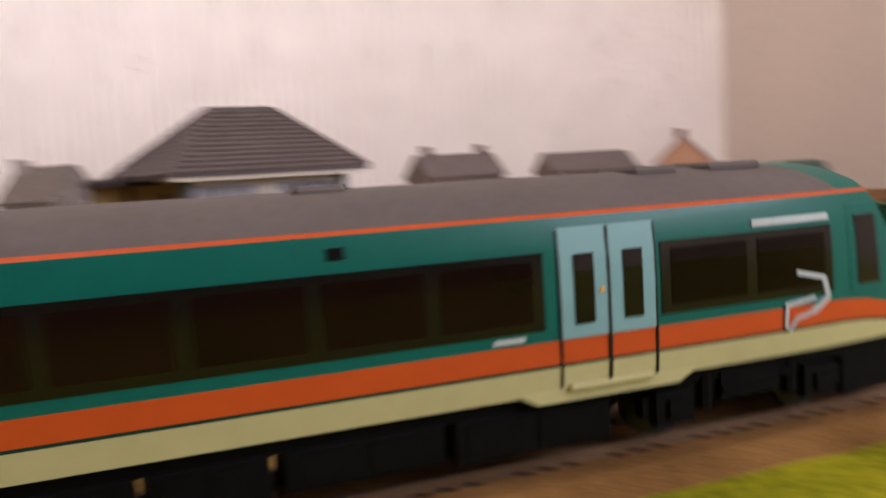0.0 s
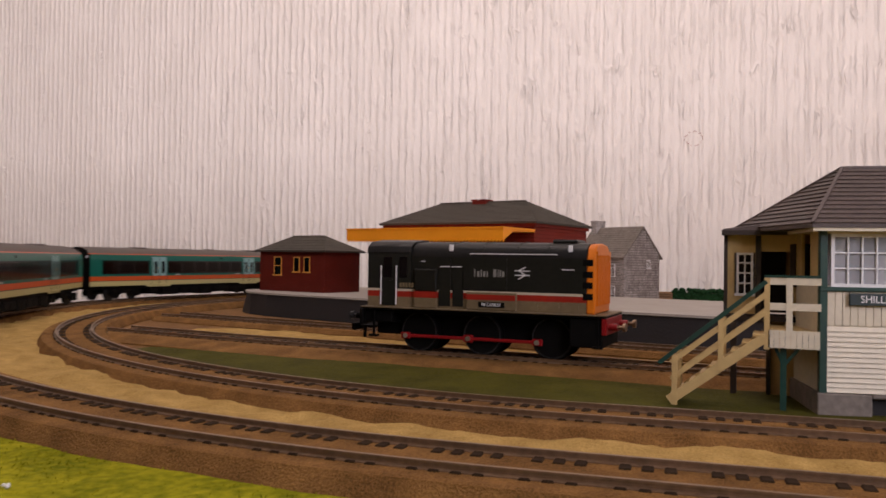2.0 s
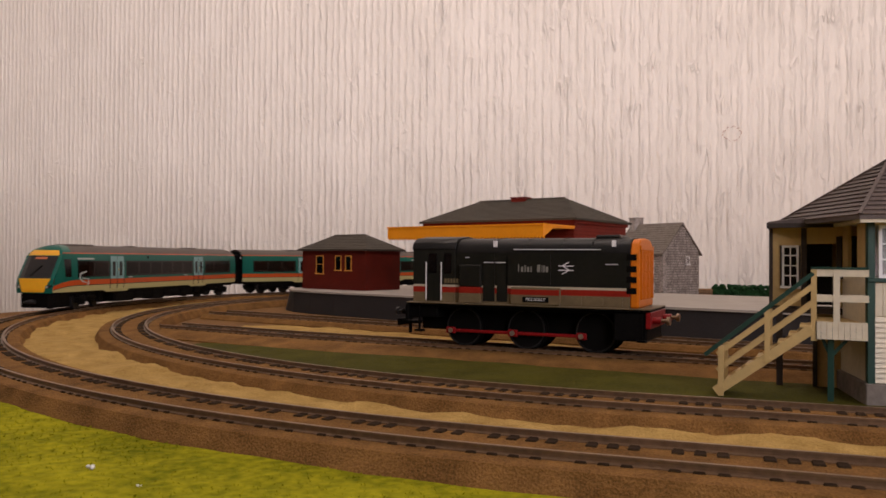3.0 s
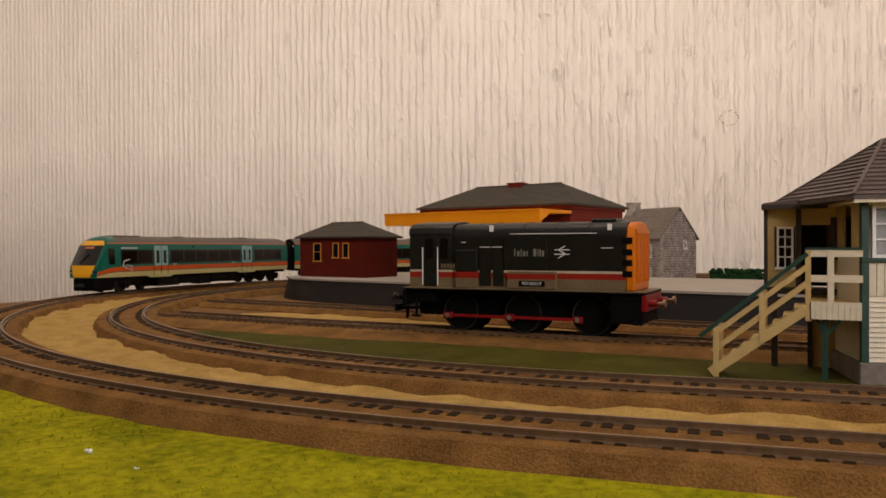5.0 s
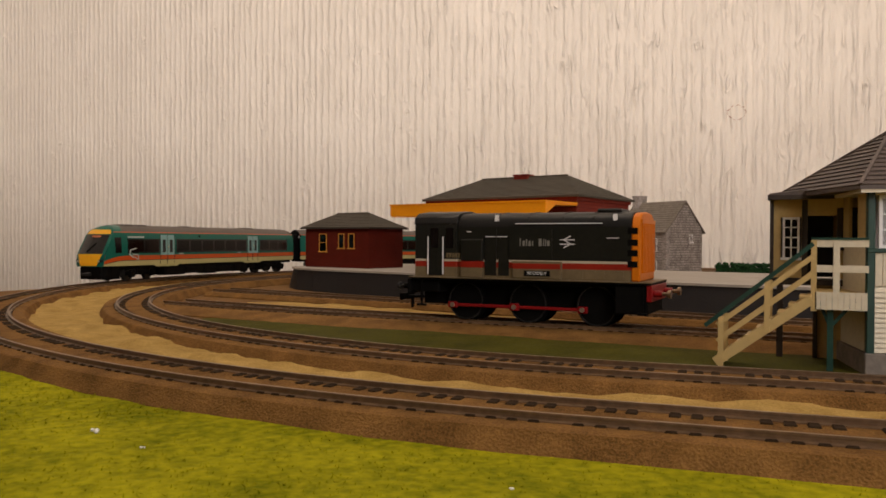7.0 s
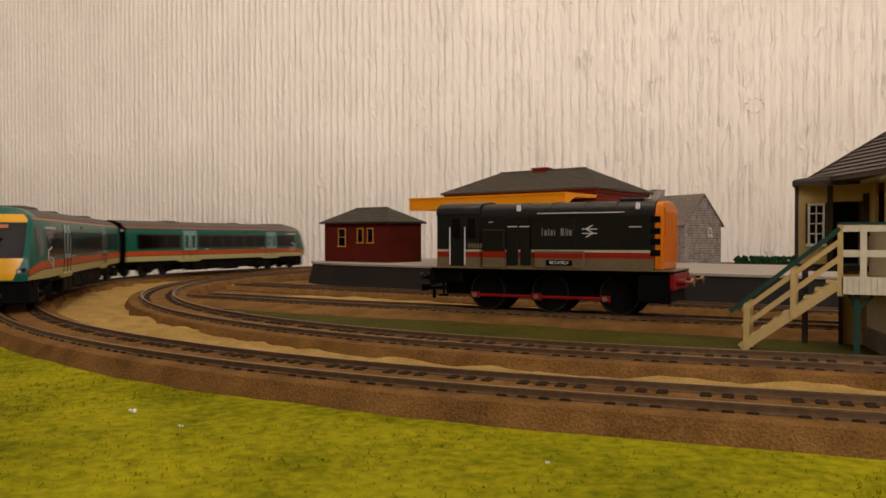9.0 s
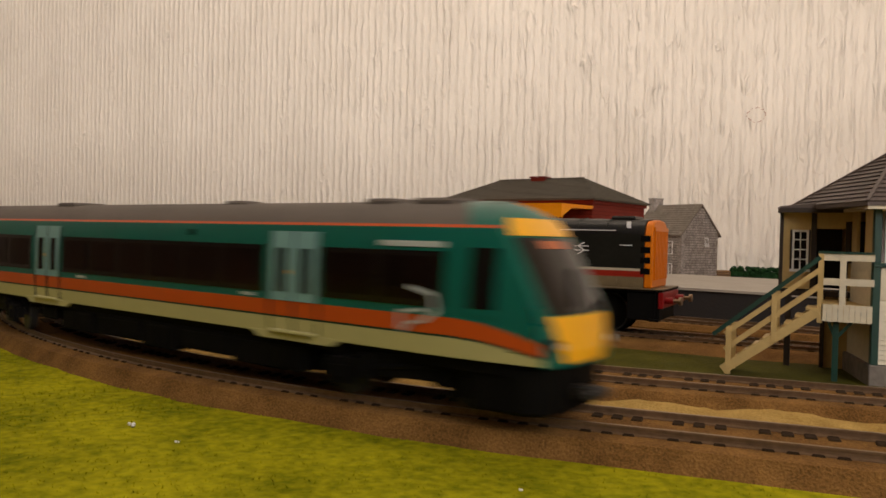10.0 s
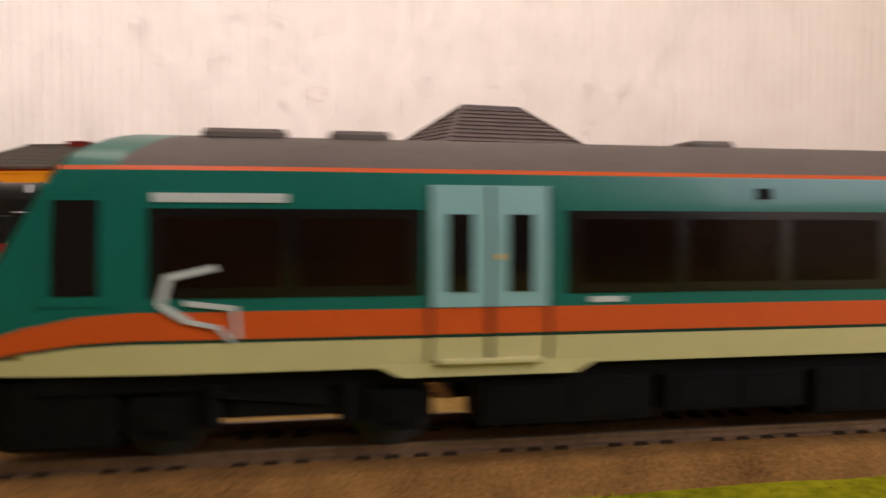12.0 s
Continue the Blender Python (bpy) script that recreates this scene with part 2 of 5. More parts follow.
def rod(bm, p, q, r, n=10, r2=None):
    p, q = Vector(p), Vector(q)
    d = q - p
    m = Matrix.Translation((p + q) / 2) @ d.to_track_quat("Z", "Y").to_matrix().to_4x4()
    bmesh.ops.create_cone(bm, cap_ends=True, segments=n, radius1=r, radius2=r if r2 is None else r2, depth=d.length, matrix=m)
    return bm


def beam(bm, p, q, w, h):
    """A square bar from p to q, w wide across and h high."""
    p, q = Vector(p), Vector(q)
    d = (q - p).normalized()
    side = d.cross(Vector((0, 0, 1)))
    side = (side if side.length > 1e-4 else Vector((1, 0, 0))).normalized()
    up = side.cross(d).normalized()
    v = [bm.verts.new(e + side * (a * w / 2) + up * (b * h / 2)) for e in (p, q) for a, b in ((-1, -1), (1, -1), (1, 1), (-1, 1))]
    for f in ((0, 1, 2, 3), (7, 6, 5, 4), (0, 4, 5, 1), (1, 5, 6, 2), (2, 6, 7, 3), (3, 7, 4, 0)):
        bm.faces.new([v[i] for i in f])
    return bm


def part(name, bm, mat, parent=None, label="", smooth=False, kind=""):
    bmesh.ops.recalc_face_normals(bm, faces=bm.faces)
    bm.transform(Matrix.Scale(0.001, 4))
    me = bpy.data.meshes.new(name)
    bm.to_mesh(me)
    bm.free()
    me.materials.append(mat)
    if smooth:
        me.polygons.foreach_set("use_smooth", [True] * len(me.polygons))
        me.set_sharp_from_angle(angle=radians(35))
    ob = new(name, me)
    ob.parent = parent
    return tagged(ob, label, kind=kind)


def thing(name, m, label, category, group="", kind=""):
    ob = new(name)
    ob.empty_display_size = 0.01
    ob.matrix_world = m
    return tagged(ob, label, category, group, kind)


def lettering(name, words, size, mat, parent, m, squeeze=1.0):
    cu = bpy.data.curves.new(name, "FONT")
    cu.body, cu.size, cu.extrude = words, size * 0.001, 0.00006
    cu.align_x, cu.align_y = "CENTER", "CENTER"
    tmp = bpy.data.objects.new(name, cu)
    scene.collection.objects.link(tmp)
    me = bpy.data.meshes.new_from_object(tmp.evaluated_get(bpy.context.evaluated_depsgraph_get()))
    bpy.data.objects.remove(tmp)
    me.materials.clear()
    me.materials.append(mat)
    me.transform(m @ Matrix.Diagonal((squeeze, 1, 1, 1)))
    ob = new(name, me)
    ob.parent = parent
    return ob


MM = 0.001
GZ = 6.0          # ground level, mm
# ---- the room ----
def room():
    back = thing("wall_back", pose(0, 1.4, 0), "", "wall", kind="structure")
    part("wallpaper", boxes((-2600, 930, 0, 90, -800, 1700)), WALLPAPER, back)
    right = thing("wall_right", pose(0.93, 0, 0), "", "wall", kind="structure")
    part("plaster", boxes((0, 90, -300, 1490, -800, 1700), (0, 90, -3300, -1250, -800, 1700), (0, 90, -1250, -300, -800, 250), (0, 90, -1250, -300, 1250, 1700)), PLASTER, right)
    left = thing("wall_left", pose(-2.6, 0, 0), "", "wall", kind="structure")
    part("plaster", boxes((-90, 0, -3300, 1490, -800, 1700)), WALLPAPER, left)
    front = thing("wall_front", pose(0, -3.3, 0), "", "wall", kind="structure")
    part("plaster", boxes((-2600, -1500, -90, 0, -800, 1700), (700, 930, -90, 0, -800, 1700), (-1500, 700, -90, 0, -800, 800), (-1500, 700, -90, 0, 1600, 1700)), DARK_WALL, front)
    # unseen wall added to keep rear and side daylight off the near tracks
    low = thing("partition_wall", pose(0, -0.36, 0), "", "wall", kind="structure")
    part("plaster", boxes((-2600, 435, -90, 0, -800, 500)), DARK_WALL, low)
    tagged(part("ceiling", boxes((-2600, 1020, -3300, 1490, 1700, 1760)), CEILING), category="ceiling", kind="structure")
    tagged(part("floor", boxes((-2690, 1020, -3390, 1490, -860, -800)), CARPET), category="floor", kind="structure")
    win = thing("window_1", pose(0.93, -0.775, 0.75), "white framed window in the side wall", "window", kind="structure")
    part("window_frame", boxes((10, 60, -475, -445, -500, 500), (10, 60, 445, 475, -500, 500), (10, 60, -445, 445, -500, -470), (10, 60, -445, 445, 470, 500), (15, 55, -12, 12, -470, 470)), WHITE, win)
    # unseen window, added to hold the rear fill that brightens the back wall
    win = thing("window_2", pose(-0.4, -3.3, 1.2), "unseen white framed high window added behind the layout", "window", kind="structure")
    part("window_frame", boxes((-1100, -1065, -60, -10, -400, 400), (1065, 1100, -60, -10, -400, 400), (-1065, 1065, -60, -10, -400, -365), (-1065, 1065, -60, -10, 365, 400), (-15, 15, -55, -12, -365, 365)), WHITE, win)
    # unseen housing, added to go with the overhead fill
    lamp = thing("ceiling_light", pose(-0.45, 0.62, 1.7), "unseen white square ceiling light added over the layout", "lamp")
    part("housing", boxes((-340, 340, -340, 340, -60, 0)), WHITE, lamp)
    mark = bm_new()
    rng = random.Random(9)
    ring = []
    for i in range(26):
        a = 2 * math.pi * i / 26
        r = rng.uniform(13, 17)
        ring.append((r * math.cos(a), 0.8 * r * math.sin(a)))
    for i in range(26):
        if i % 5 in (0, 1, 3):
            (x0, z0), (x1, z1) = ring[i], ring[(i + 1) % 26]
            beam(mark, (-136 + x0, -0.5, 267 + z0), (-136 + x1, -0.5, 267 + z1), 1.0, rng.uniform(0.8, 2.0))
    part("scuff_mark", mark, material("scuff", (0.55, 0.40, 0.33), 0.8), back, "faint reddish scuff mark")


room()


# ---- baseboard and ground ----
def ground():
    """The board, a rounded sheet of earth with the green mat in front of the tracks."""
    board = thing("baseboard", pose(0, 0, 0), "brown painted layout baseboard on the table", "baseboard", kind="structure")
    bm = bm_new()
    prism(bm, [(-574, -300), (850, -300), (850, 1290), (-380, 1290), (-574, 900)], "z", -14, GZ - 0.6)
    part("board", bm, EARTH, board)


ground()


def sheet(name, outline, z, mat, label, category, bumpy=0.0, step=6.0, hgt=1.0):
    """A low mat inside an outline of (x, y) in mm, uneven on top."""
    bm = bm_new()
    f = bm.faces.new([bm.verts.new((x, y, z)) for x, y in outline])
    r = bmesh.ops.extrude_face_region(bm, geom=[f])
    for v in [g for g in r["geom"] if isinstance(g, bmesh.types.BMVert)]:
        v.co.z += hgt
    bmesh.ops.triangulate(bm, faces=bm.faces)
    if bumpy:
        for _ in range(3):
            es = [e for e in bm.edges if e.calc_length() > step]
            if es:
                bmesh.ops.subdivide_edges(bm, edges=es, cuts=1)
        bmesh.ops.triangulate(bm, faces=bm.faces)
        for v in bm.verts:
            if v.co.z > z + 0.1:
                v.co.z += bumpy * noise.noise((v.co.x * 0.05, v.co.y * 0.05, 2)) + bumpy * 0.5 * noise.noise((v.co.x * 0.23, v.co.y * 0.23, 7))
    return tagged(part(name, bm, mat), label, category, kind="structure")


# ---- the track plan ----
R_OUT, R_IN = 437.0, 371.0
BEND = radians(7)


def centre(r):
    """The middle of the curve: the two loops are not quite concentric."""
    f = min(1.0, max(0.0, (r - R_IN) / (R_OUT - R_IN)))
    return -88.0 - 9.3 * f, 574.0 + 8.3 * f


def loop_at(s, r):
    """A place and heading on the oval of curve radius r, s mm on from the start of the curve; below zero it runs on to the near straight."""
    a = s / r
    cx, cy = centre(r)
    if a < -BEND:
        d = -s - BEND * r
        return cx + r * math.sin(BEND) + d * math.cos(BEND), cy - r * math.cos(BEND) + d * math.sin(BEND), math.pi + BEND
    if a < math.pi:
        return cx - r * math.sin(a), cy - r * math.cos(a), math.pi - a
    return cx + (s - math.pi * r), cy + r, 0.0


def loop_line(r, s0, s1, step):
    k = max(2, int(round((s1 - s0) / step)))
    return [loop_at(s0 + (s1 - s0) * i / k, r) for i in range(k + 1)]


def poly_line(pts, step):
    """A line through points, evenly spaced, with headings, smoothed."""
    p = [Vector(q) for q in pts]
    for _ in range(3):
        q = [p[0]]
        for a, b in zip(p, p[1:]):
            q += [a * 0.75 + b * 0.25, a * 0.25 + b * 0.75]
        p = q + [p[-1]]
    out, left = [], 0.0
    for a, b in zip(p, p[1:]):
        d = (b - a).length
        h = math.atan2(b.y - a.y, b.x - a.x)
        while left < d:
            c = a + (b - a) * (left / d)
            out.append((c.x, c.y, h))
            left += step
        left -= d
    return out


def sweep(line, profile):
    """Draw a closed profile of (side, z) along a line."""
    bm = bm_new()
    rings = []
    for x, y, h in line:
        nx, ny = -math.sin(h), math.cos(h)
        rings.append([bm.verts.new((x + nx * s, y + ny * s, z)) for s, z in profile])
    k = len(profile)
    for a, b in zip(rings, rings[1:]):
        for i in range(k):
            bm.faces.new((a[i], a[(i + 1) % k], b[(i + 1) % k], b[i]))
    bm.faces.new(rings[0])
    bm.faces.new(rings[-1][::-1])
    return bm


def sleeper_mesh():
    bm = soft(boxes((-1.25, 1.25, -9.9, 9.9, -1.6, 0), (-1.2, 1.2, 4.0, 9.9, -0.3, 0.42), (-1.2, 1.2, -9.9, -4.0, -0.3, 0.42)), 0.25)
    bm.transform(Matrix.Scale(0.001, 4))
    me = bpy.data.meshes.new("sleeper")
    bm.to_mesh(me)
    bm.free()
    me.materials.append(SLEEPER)
    return me


SLEEPER_MESH = sleeper_mesh()
RAIL_PROFILE = [(-1.2, 0), (1.2, 0), (1.2, 0.3), (0.35, 0.55), (0.35, 1.15), (0.5, 1.35), (0.5, 1.8), (-0.5, 1.8), (-0.5, 1.35), (-0.35, 1.15), (-0.35, 0.55), (-1.2, 0.3)]


def track(name, line, zs, label, bed=(14.0, 17.5), near=lambda x, y: True, group="tracks"):
    """Foam bed, sleepers and two rails along a line; zs: 2.5 below the rail's top."""
    tr = thing(name, pose(0, 0, 0), label, "railway track", group)
    zs += 0.7
    zb = zs + 0.06
    t, b = bed
    part("underlay", sweep(line[::2] + [line[-1]], [(-b, GZ - 1.2), (-b, GZ + 0.15), (-t - 1, zb - 0.25), (-t, zb), (t, zb), (t + 1, zb - 0.25), (b, GZ + 0.15), (b, GZ - 1.2)]), FOAM, tr, "brown foam underlay strip")
    for side in (-8.25, 8.25):
        part("rail", sweep(line, [(s + side, z + zs) for s, z in RAIL_PROFILE]), RAIL, tr)
    far = bm_new()
    count = 0
    walked = 0.0
    for i in range(1, len(line)):
        walked += math.dist(line[i][:2], line[i - 1][:2])
        if walked < 5.6:
            continue
        walked -= 5.6
        x, y, h = line[i]
        if near(x, y) and count < 290:
            ob = new("sleeper", SLEEPER_MESH)
            ob.parent = tr
            ob.matrix_local = pose(x * MM, y * MM, zs * MM, 0, 0, math.degrees(h))
            count += 1
        else:
            k = len(far.verts)
            box(far, -1.25, 1.25, -9.9, 9.9, -1.6, 0)
            far.verts.ensure_lookup_table()
            m = Matrix.Translation((x, y, zs)) @ Matrix.Rotation(h, 4, "Z")
            for v in far.verts[k:]:
                v.co = m @ v.co
    if len(far.verts):
        part("sleeper_run", far, SLEEPER, tr, kind="stuff")
    return tr


SEEN = lambda x, y: -640 < x < 260 and y < 760
OUTER = loop_line(R_OUT, -700, R_OUT * math.pi + 120, 4.3)
INNER = loop_line(R_IN, -700, R_IN * math.pi + 60, 4.3)
SIDING = poly_line([(-345, 337), (-320, 334), (-290, 331), (-240, 326), (-140, 325), (0, 324), (120, 324)], 4.3)
BAY = poly_line([(-398, 436), (-380, 434), (-331, 427), (-235, 414), (-60, 396), (20, 386), (70, 378)], 4.3)
track("outer_track", OUTER, 10.0, "outer loop of steel rails on dark sleepers and brown foam", near=SEEN)
track("inner_track", INNER, 10.0, "inner loop of steel rails on dark sleepers and brown foam", near=lambda x, y: -560 < x < 260 and y < 640)
track("siding_track", SIDING, 8.0, "short siding under the shunter, rails on brown foam", bed=(17, 29), near=lambda x, y: x < 60)
track("bay_track", BAY, 8.0, "platform siding with rails on brown foam", bed=(13.5, 17), near=lambda x, y: x < 60)


def scatter():
    """Grass mats and the sand strewn between the tracks."""
    edge = [(x, y) for x, y, h in loop_line(R_OUT + 16.5, -760, 420, 14)]
    sheet("grass_mat", [(780, -290), *edge, (edge[-1][0] - 10, -290)], GZ - 0.6, GRASS, "bright green flock grass mat along the track", "grass", bumpy=0.4, step=9, hgt=0.9)
    a = [(x, y) for x, y, h in loop_line(R_OUT - 15, -700, 640, 12)]
    b = [(x, y) for x, y, h in loop_line(R_IN + 15, -700, 640 * (R_IN + 15) / (R_OUT - 15), 12)]
    sheet("sand_strip", a + b[::-1], GZ - 0.6, SAND, "pale sand strewn between the two loops", "sand", bumpy=2.0, step=6, hgt=2.3)
    g = [(x, y) for x, y, h in loop_line(R_IN - 16, -420, 205, 14)]
    sheet("grass_strip", g + [(-282, 296), (-240, 297), (-100, 297), (90, 297), (180, 325), (430, 378)], GZ - 0.6, DULL_GRASS, "worn dark green strip beside the siding", "grass", bumpy=0.6, step=8, hgt=0.9)
    c = [(x, y) for x, y, h in loop_line(R_OUT + 17, (R_OUT + 17) * 1.55, (R_OUT + 17) * math.pi + 560, 20)]
    d = [(x, y) for x, y, h in loop_line(R_OUT + 32, (R_OUT + 32) * 1.55, (R_OUT + 32) * math.pi + 560, 20)]
    sheet("far_grass", c + d[::-1], GZ - 0.6, GRASS, "green flock strip behind the loop", "grass", bumpy=0.6, step=25, hgt=0.9)
    sheet("sand_patch", [(-320, 358), (-280, 352), (-160, 347), (60, 346), (60, 360), (-160, 380), (-250, 394), (-310, 400), (-330, 385)], GZ - 0.6, SAND, "sand between the sidings", "sand", bumpy=1.2, step=8, hgt=0.9)


scatter()


# ---- the diesel train ----
CAR = 268.0
H = CAR / 2
NOSE_BOGIE, REAR_BOGIE = 41.0, 229.0      # behind the nose


def between(pts, z):
    for (a, p), (b, q) in zip(pts, pts[1:]):
        if z <= b:
            return p + (q - p) * (max(z, pts[0][0]) - a) / (b - a)
    return pts[-1][1]


def side_y(z):
    return between([(9, 15.8), (13, 16.4), (17, 16.8), (30, 16.8), (36, 16.5), (39.2, 15.8), (41.2, 13.8), (43.2, 10.2), (44.6, 5.8), (45.3, 0)], z)


def nose_x(z):
    return between([(4, H - 4), (10, H - 0.5), (15, H), (22, H - 1.0), (35.5, H - 8.6), (38.5, H - 10.4), (41.5, H - 12.4), (44, H - 16), (45.3, H - 20)], z)


def hull(u, z, out=0.0):
    """The car's skin: u from 0 at the gangway end to 1 at the nose; returns x and half width."""
    xf = nose_x(z) - 2.0
    x = -H + 2 + (xf + H - 2) * u
    d = max(0.0, (x - (xf - 34)) / 34)
    return x, (side_y(z) + out) * (1 - 0.17 * d ** 2.2)


def skin(zs, u0=0.0, u1=1.0, out=0.0, sides=(-1, 1), n=40, dips=None):
    """Rows of the car's side; dips: how far each row droops towards the nose."""
    def row_z(k, u):
        return zs[k] - (dips[k] * max(0.0, (u - 0.93) / 0.07) ** 1.6 if dips else 0.0)
    bm = bm_new()
    us = [u0 + (u1 - u0) * i / n for i in range(n + 1)]
    for sgn in sides:
        grid = []
        for k in range(len(zs)):
            grid.append([bm.verts.new((hull(u, zs[k])[0], sgn * hull(u, zs[k], out)[1], row_z(k, u))) for u in us])
        for r, q in zip(grid, grid[1:]):
            for i in range(n):
                bm.faces.new((r[i], r[i + 1], q[i + 1], q[i]))
    bmesh.ops.remove_doubles(bm, verts=bm.verts, dist=0.02)
    return bm


def front_patch(z0, z1, f0, f1, out=0.0, nz=8, ny=12):
    """A piece of the nose, between heights, reaching f of the half width at its foot and top."""
    bm = bm_new()
    grid = []
    for i in range(nz + 1):
        z = z0 + (z1 - z0) * i / nz
        f = f0 + (f1 - f0) * i / nz
        w = hull(1.0, z)[1]
        row = []
        for k in range(ny + 1):
            a = -1 + 2 * k / ny
            row.append(bm.verts.new((nose_x(z) - 2.0 * abs(a * f) ** 2.4 + out, a * f * w, z)))
        grid.append(row)
    for r, q in zip(grid, grid[1:]):
        for k in range(ny):
            bm.faces.new((r[k], r[k + 1], q[k + 1], q[k]))
    return bm


def u_at(x, z):
    return (x + H - 2) / (nose_x(z) - 2 + H - 2)


def panel(x0, x1, z0, z1, out, sgn, n=6):
    """A thin panel on one side of the car between two distances from the nose."""
    bm = bm_new()
    g = []
    for z in np.linspace(z0, z1, 5):
        row = []
        for x in np.linspace(H - x1, H - x0, n + 1):
            row.append(bm.verts.new((x, sgn * hull(min(1, u_at(x, z)), z, out)[1], z)))
        g.append(row)
    for r, q in zip(g, g[1:]):
        for i in range(n):
            bm.faces.new((r[i], r[i + 1], q[i + 1], q[i]))
    geom = bm.faces[:]
    r = bmesh.ops.extrude_face_region(bm, geom=geom)
    for v in [e for e in r["geom"] if isinstance(e, bmesh.types.BMVert)]:
        v.co.y -= sgn * 0.5
    return bm


WINDOWS = [(24.5, 60, 2), (80.5, 182, 6), (203.5, 254, 3)]
DOORS = [(61, 78), (183.5, 200.5)]


def wheelset(parent, x):
    bm = bm_new()
    for s in (-8.1, 8.1):
        rod(bm, (x, s - 1.2, 6.4), (x, s + 1.2, 6.4), 6.2, 20)
    rod(bm, (x, -11, 6.4), (x, 11, 6.4), 1.0, 8)
    part("wheelset", bm, SHADOW_GREY, parent, smooth=True)


def bogie(car, x):
    b = new("bogie")
    b.empty_display_size = 0.005
    b.parent = car
    b.matrix_local = pose(x * MM, 0, 0)
    bm = bm_new()
    for s in (-1, 1):
        prism(bm, [(-21, 8.4), (-21, 5.0), (-12, 4.6), (-9, 6.0), (9, 6.0), (12, 4.6), (21, 5.0), (21, 8.4), (10, 10.4), (-10, 10.4)], "y", s * 12.2 - 1.1, s * 12.2 + 1.1)
        for a in (-15.5, 15.5):
            box(bm, a - 3.6, a + 3.6, s * 13.4 - 1.0, s * 13.4 + 1.0, 3.6, 9.4)
            box(bm, a - 1.4, a + 1.4, s * 14.6 - 0.5, s * 14.6 + 0.5, 5.0, 7.8)
        box(bm, -6, 6, s * 13.2 - 1.0, s * 13.2 + 1.0, 6.2, 11.2)
        for a in (-9, 9):
            rod(bm, (a, s * 13.4, 5.2), (a, s * 13.4, 10.8), 1.3, 8)
        rod(bm, (-6, s * 14.4, 8.0), (8, s * 14.4, 9.4), 0.6, 6)
    box(bm, -19, 19, -11, 11, 8.6, 11.4)
    part("frame", bm, BLACK, b)
    for a in (-15.5, 15.5):
        wheelset(b, a)
    return b


def door_skirt(a, b, s):
    """The body side drops below each door, with slanted ends."""
    bm = bm_new()
    prism(bm, [(H - b - 7.5, 13.1), (H - b - 4.0, 11.3), (H - a + 4.0, 11.3), (H - a + 7.5, 13.1)], "y", min(s * 15.6, s * 16.6), max(s * 15.6, s * 16.6))
    return bm


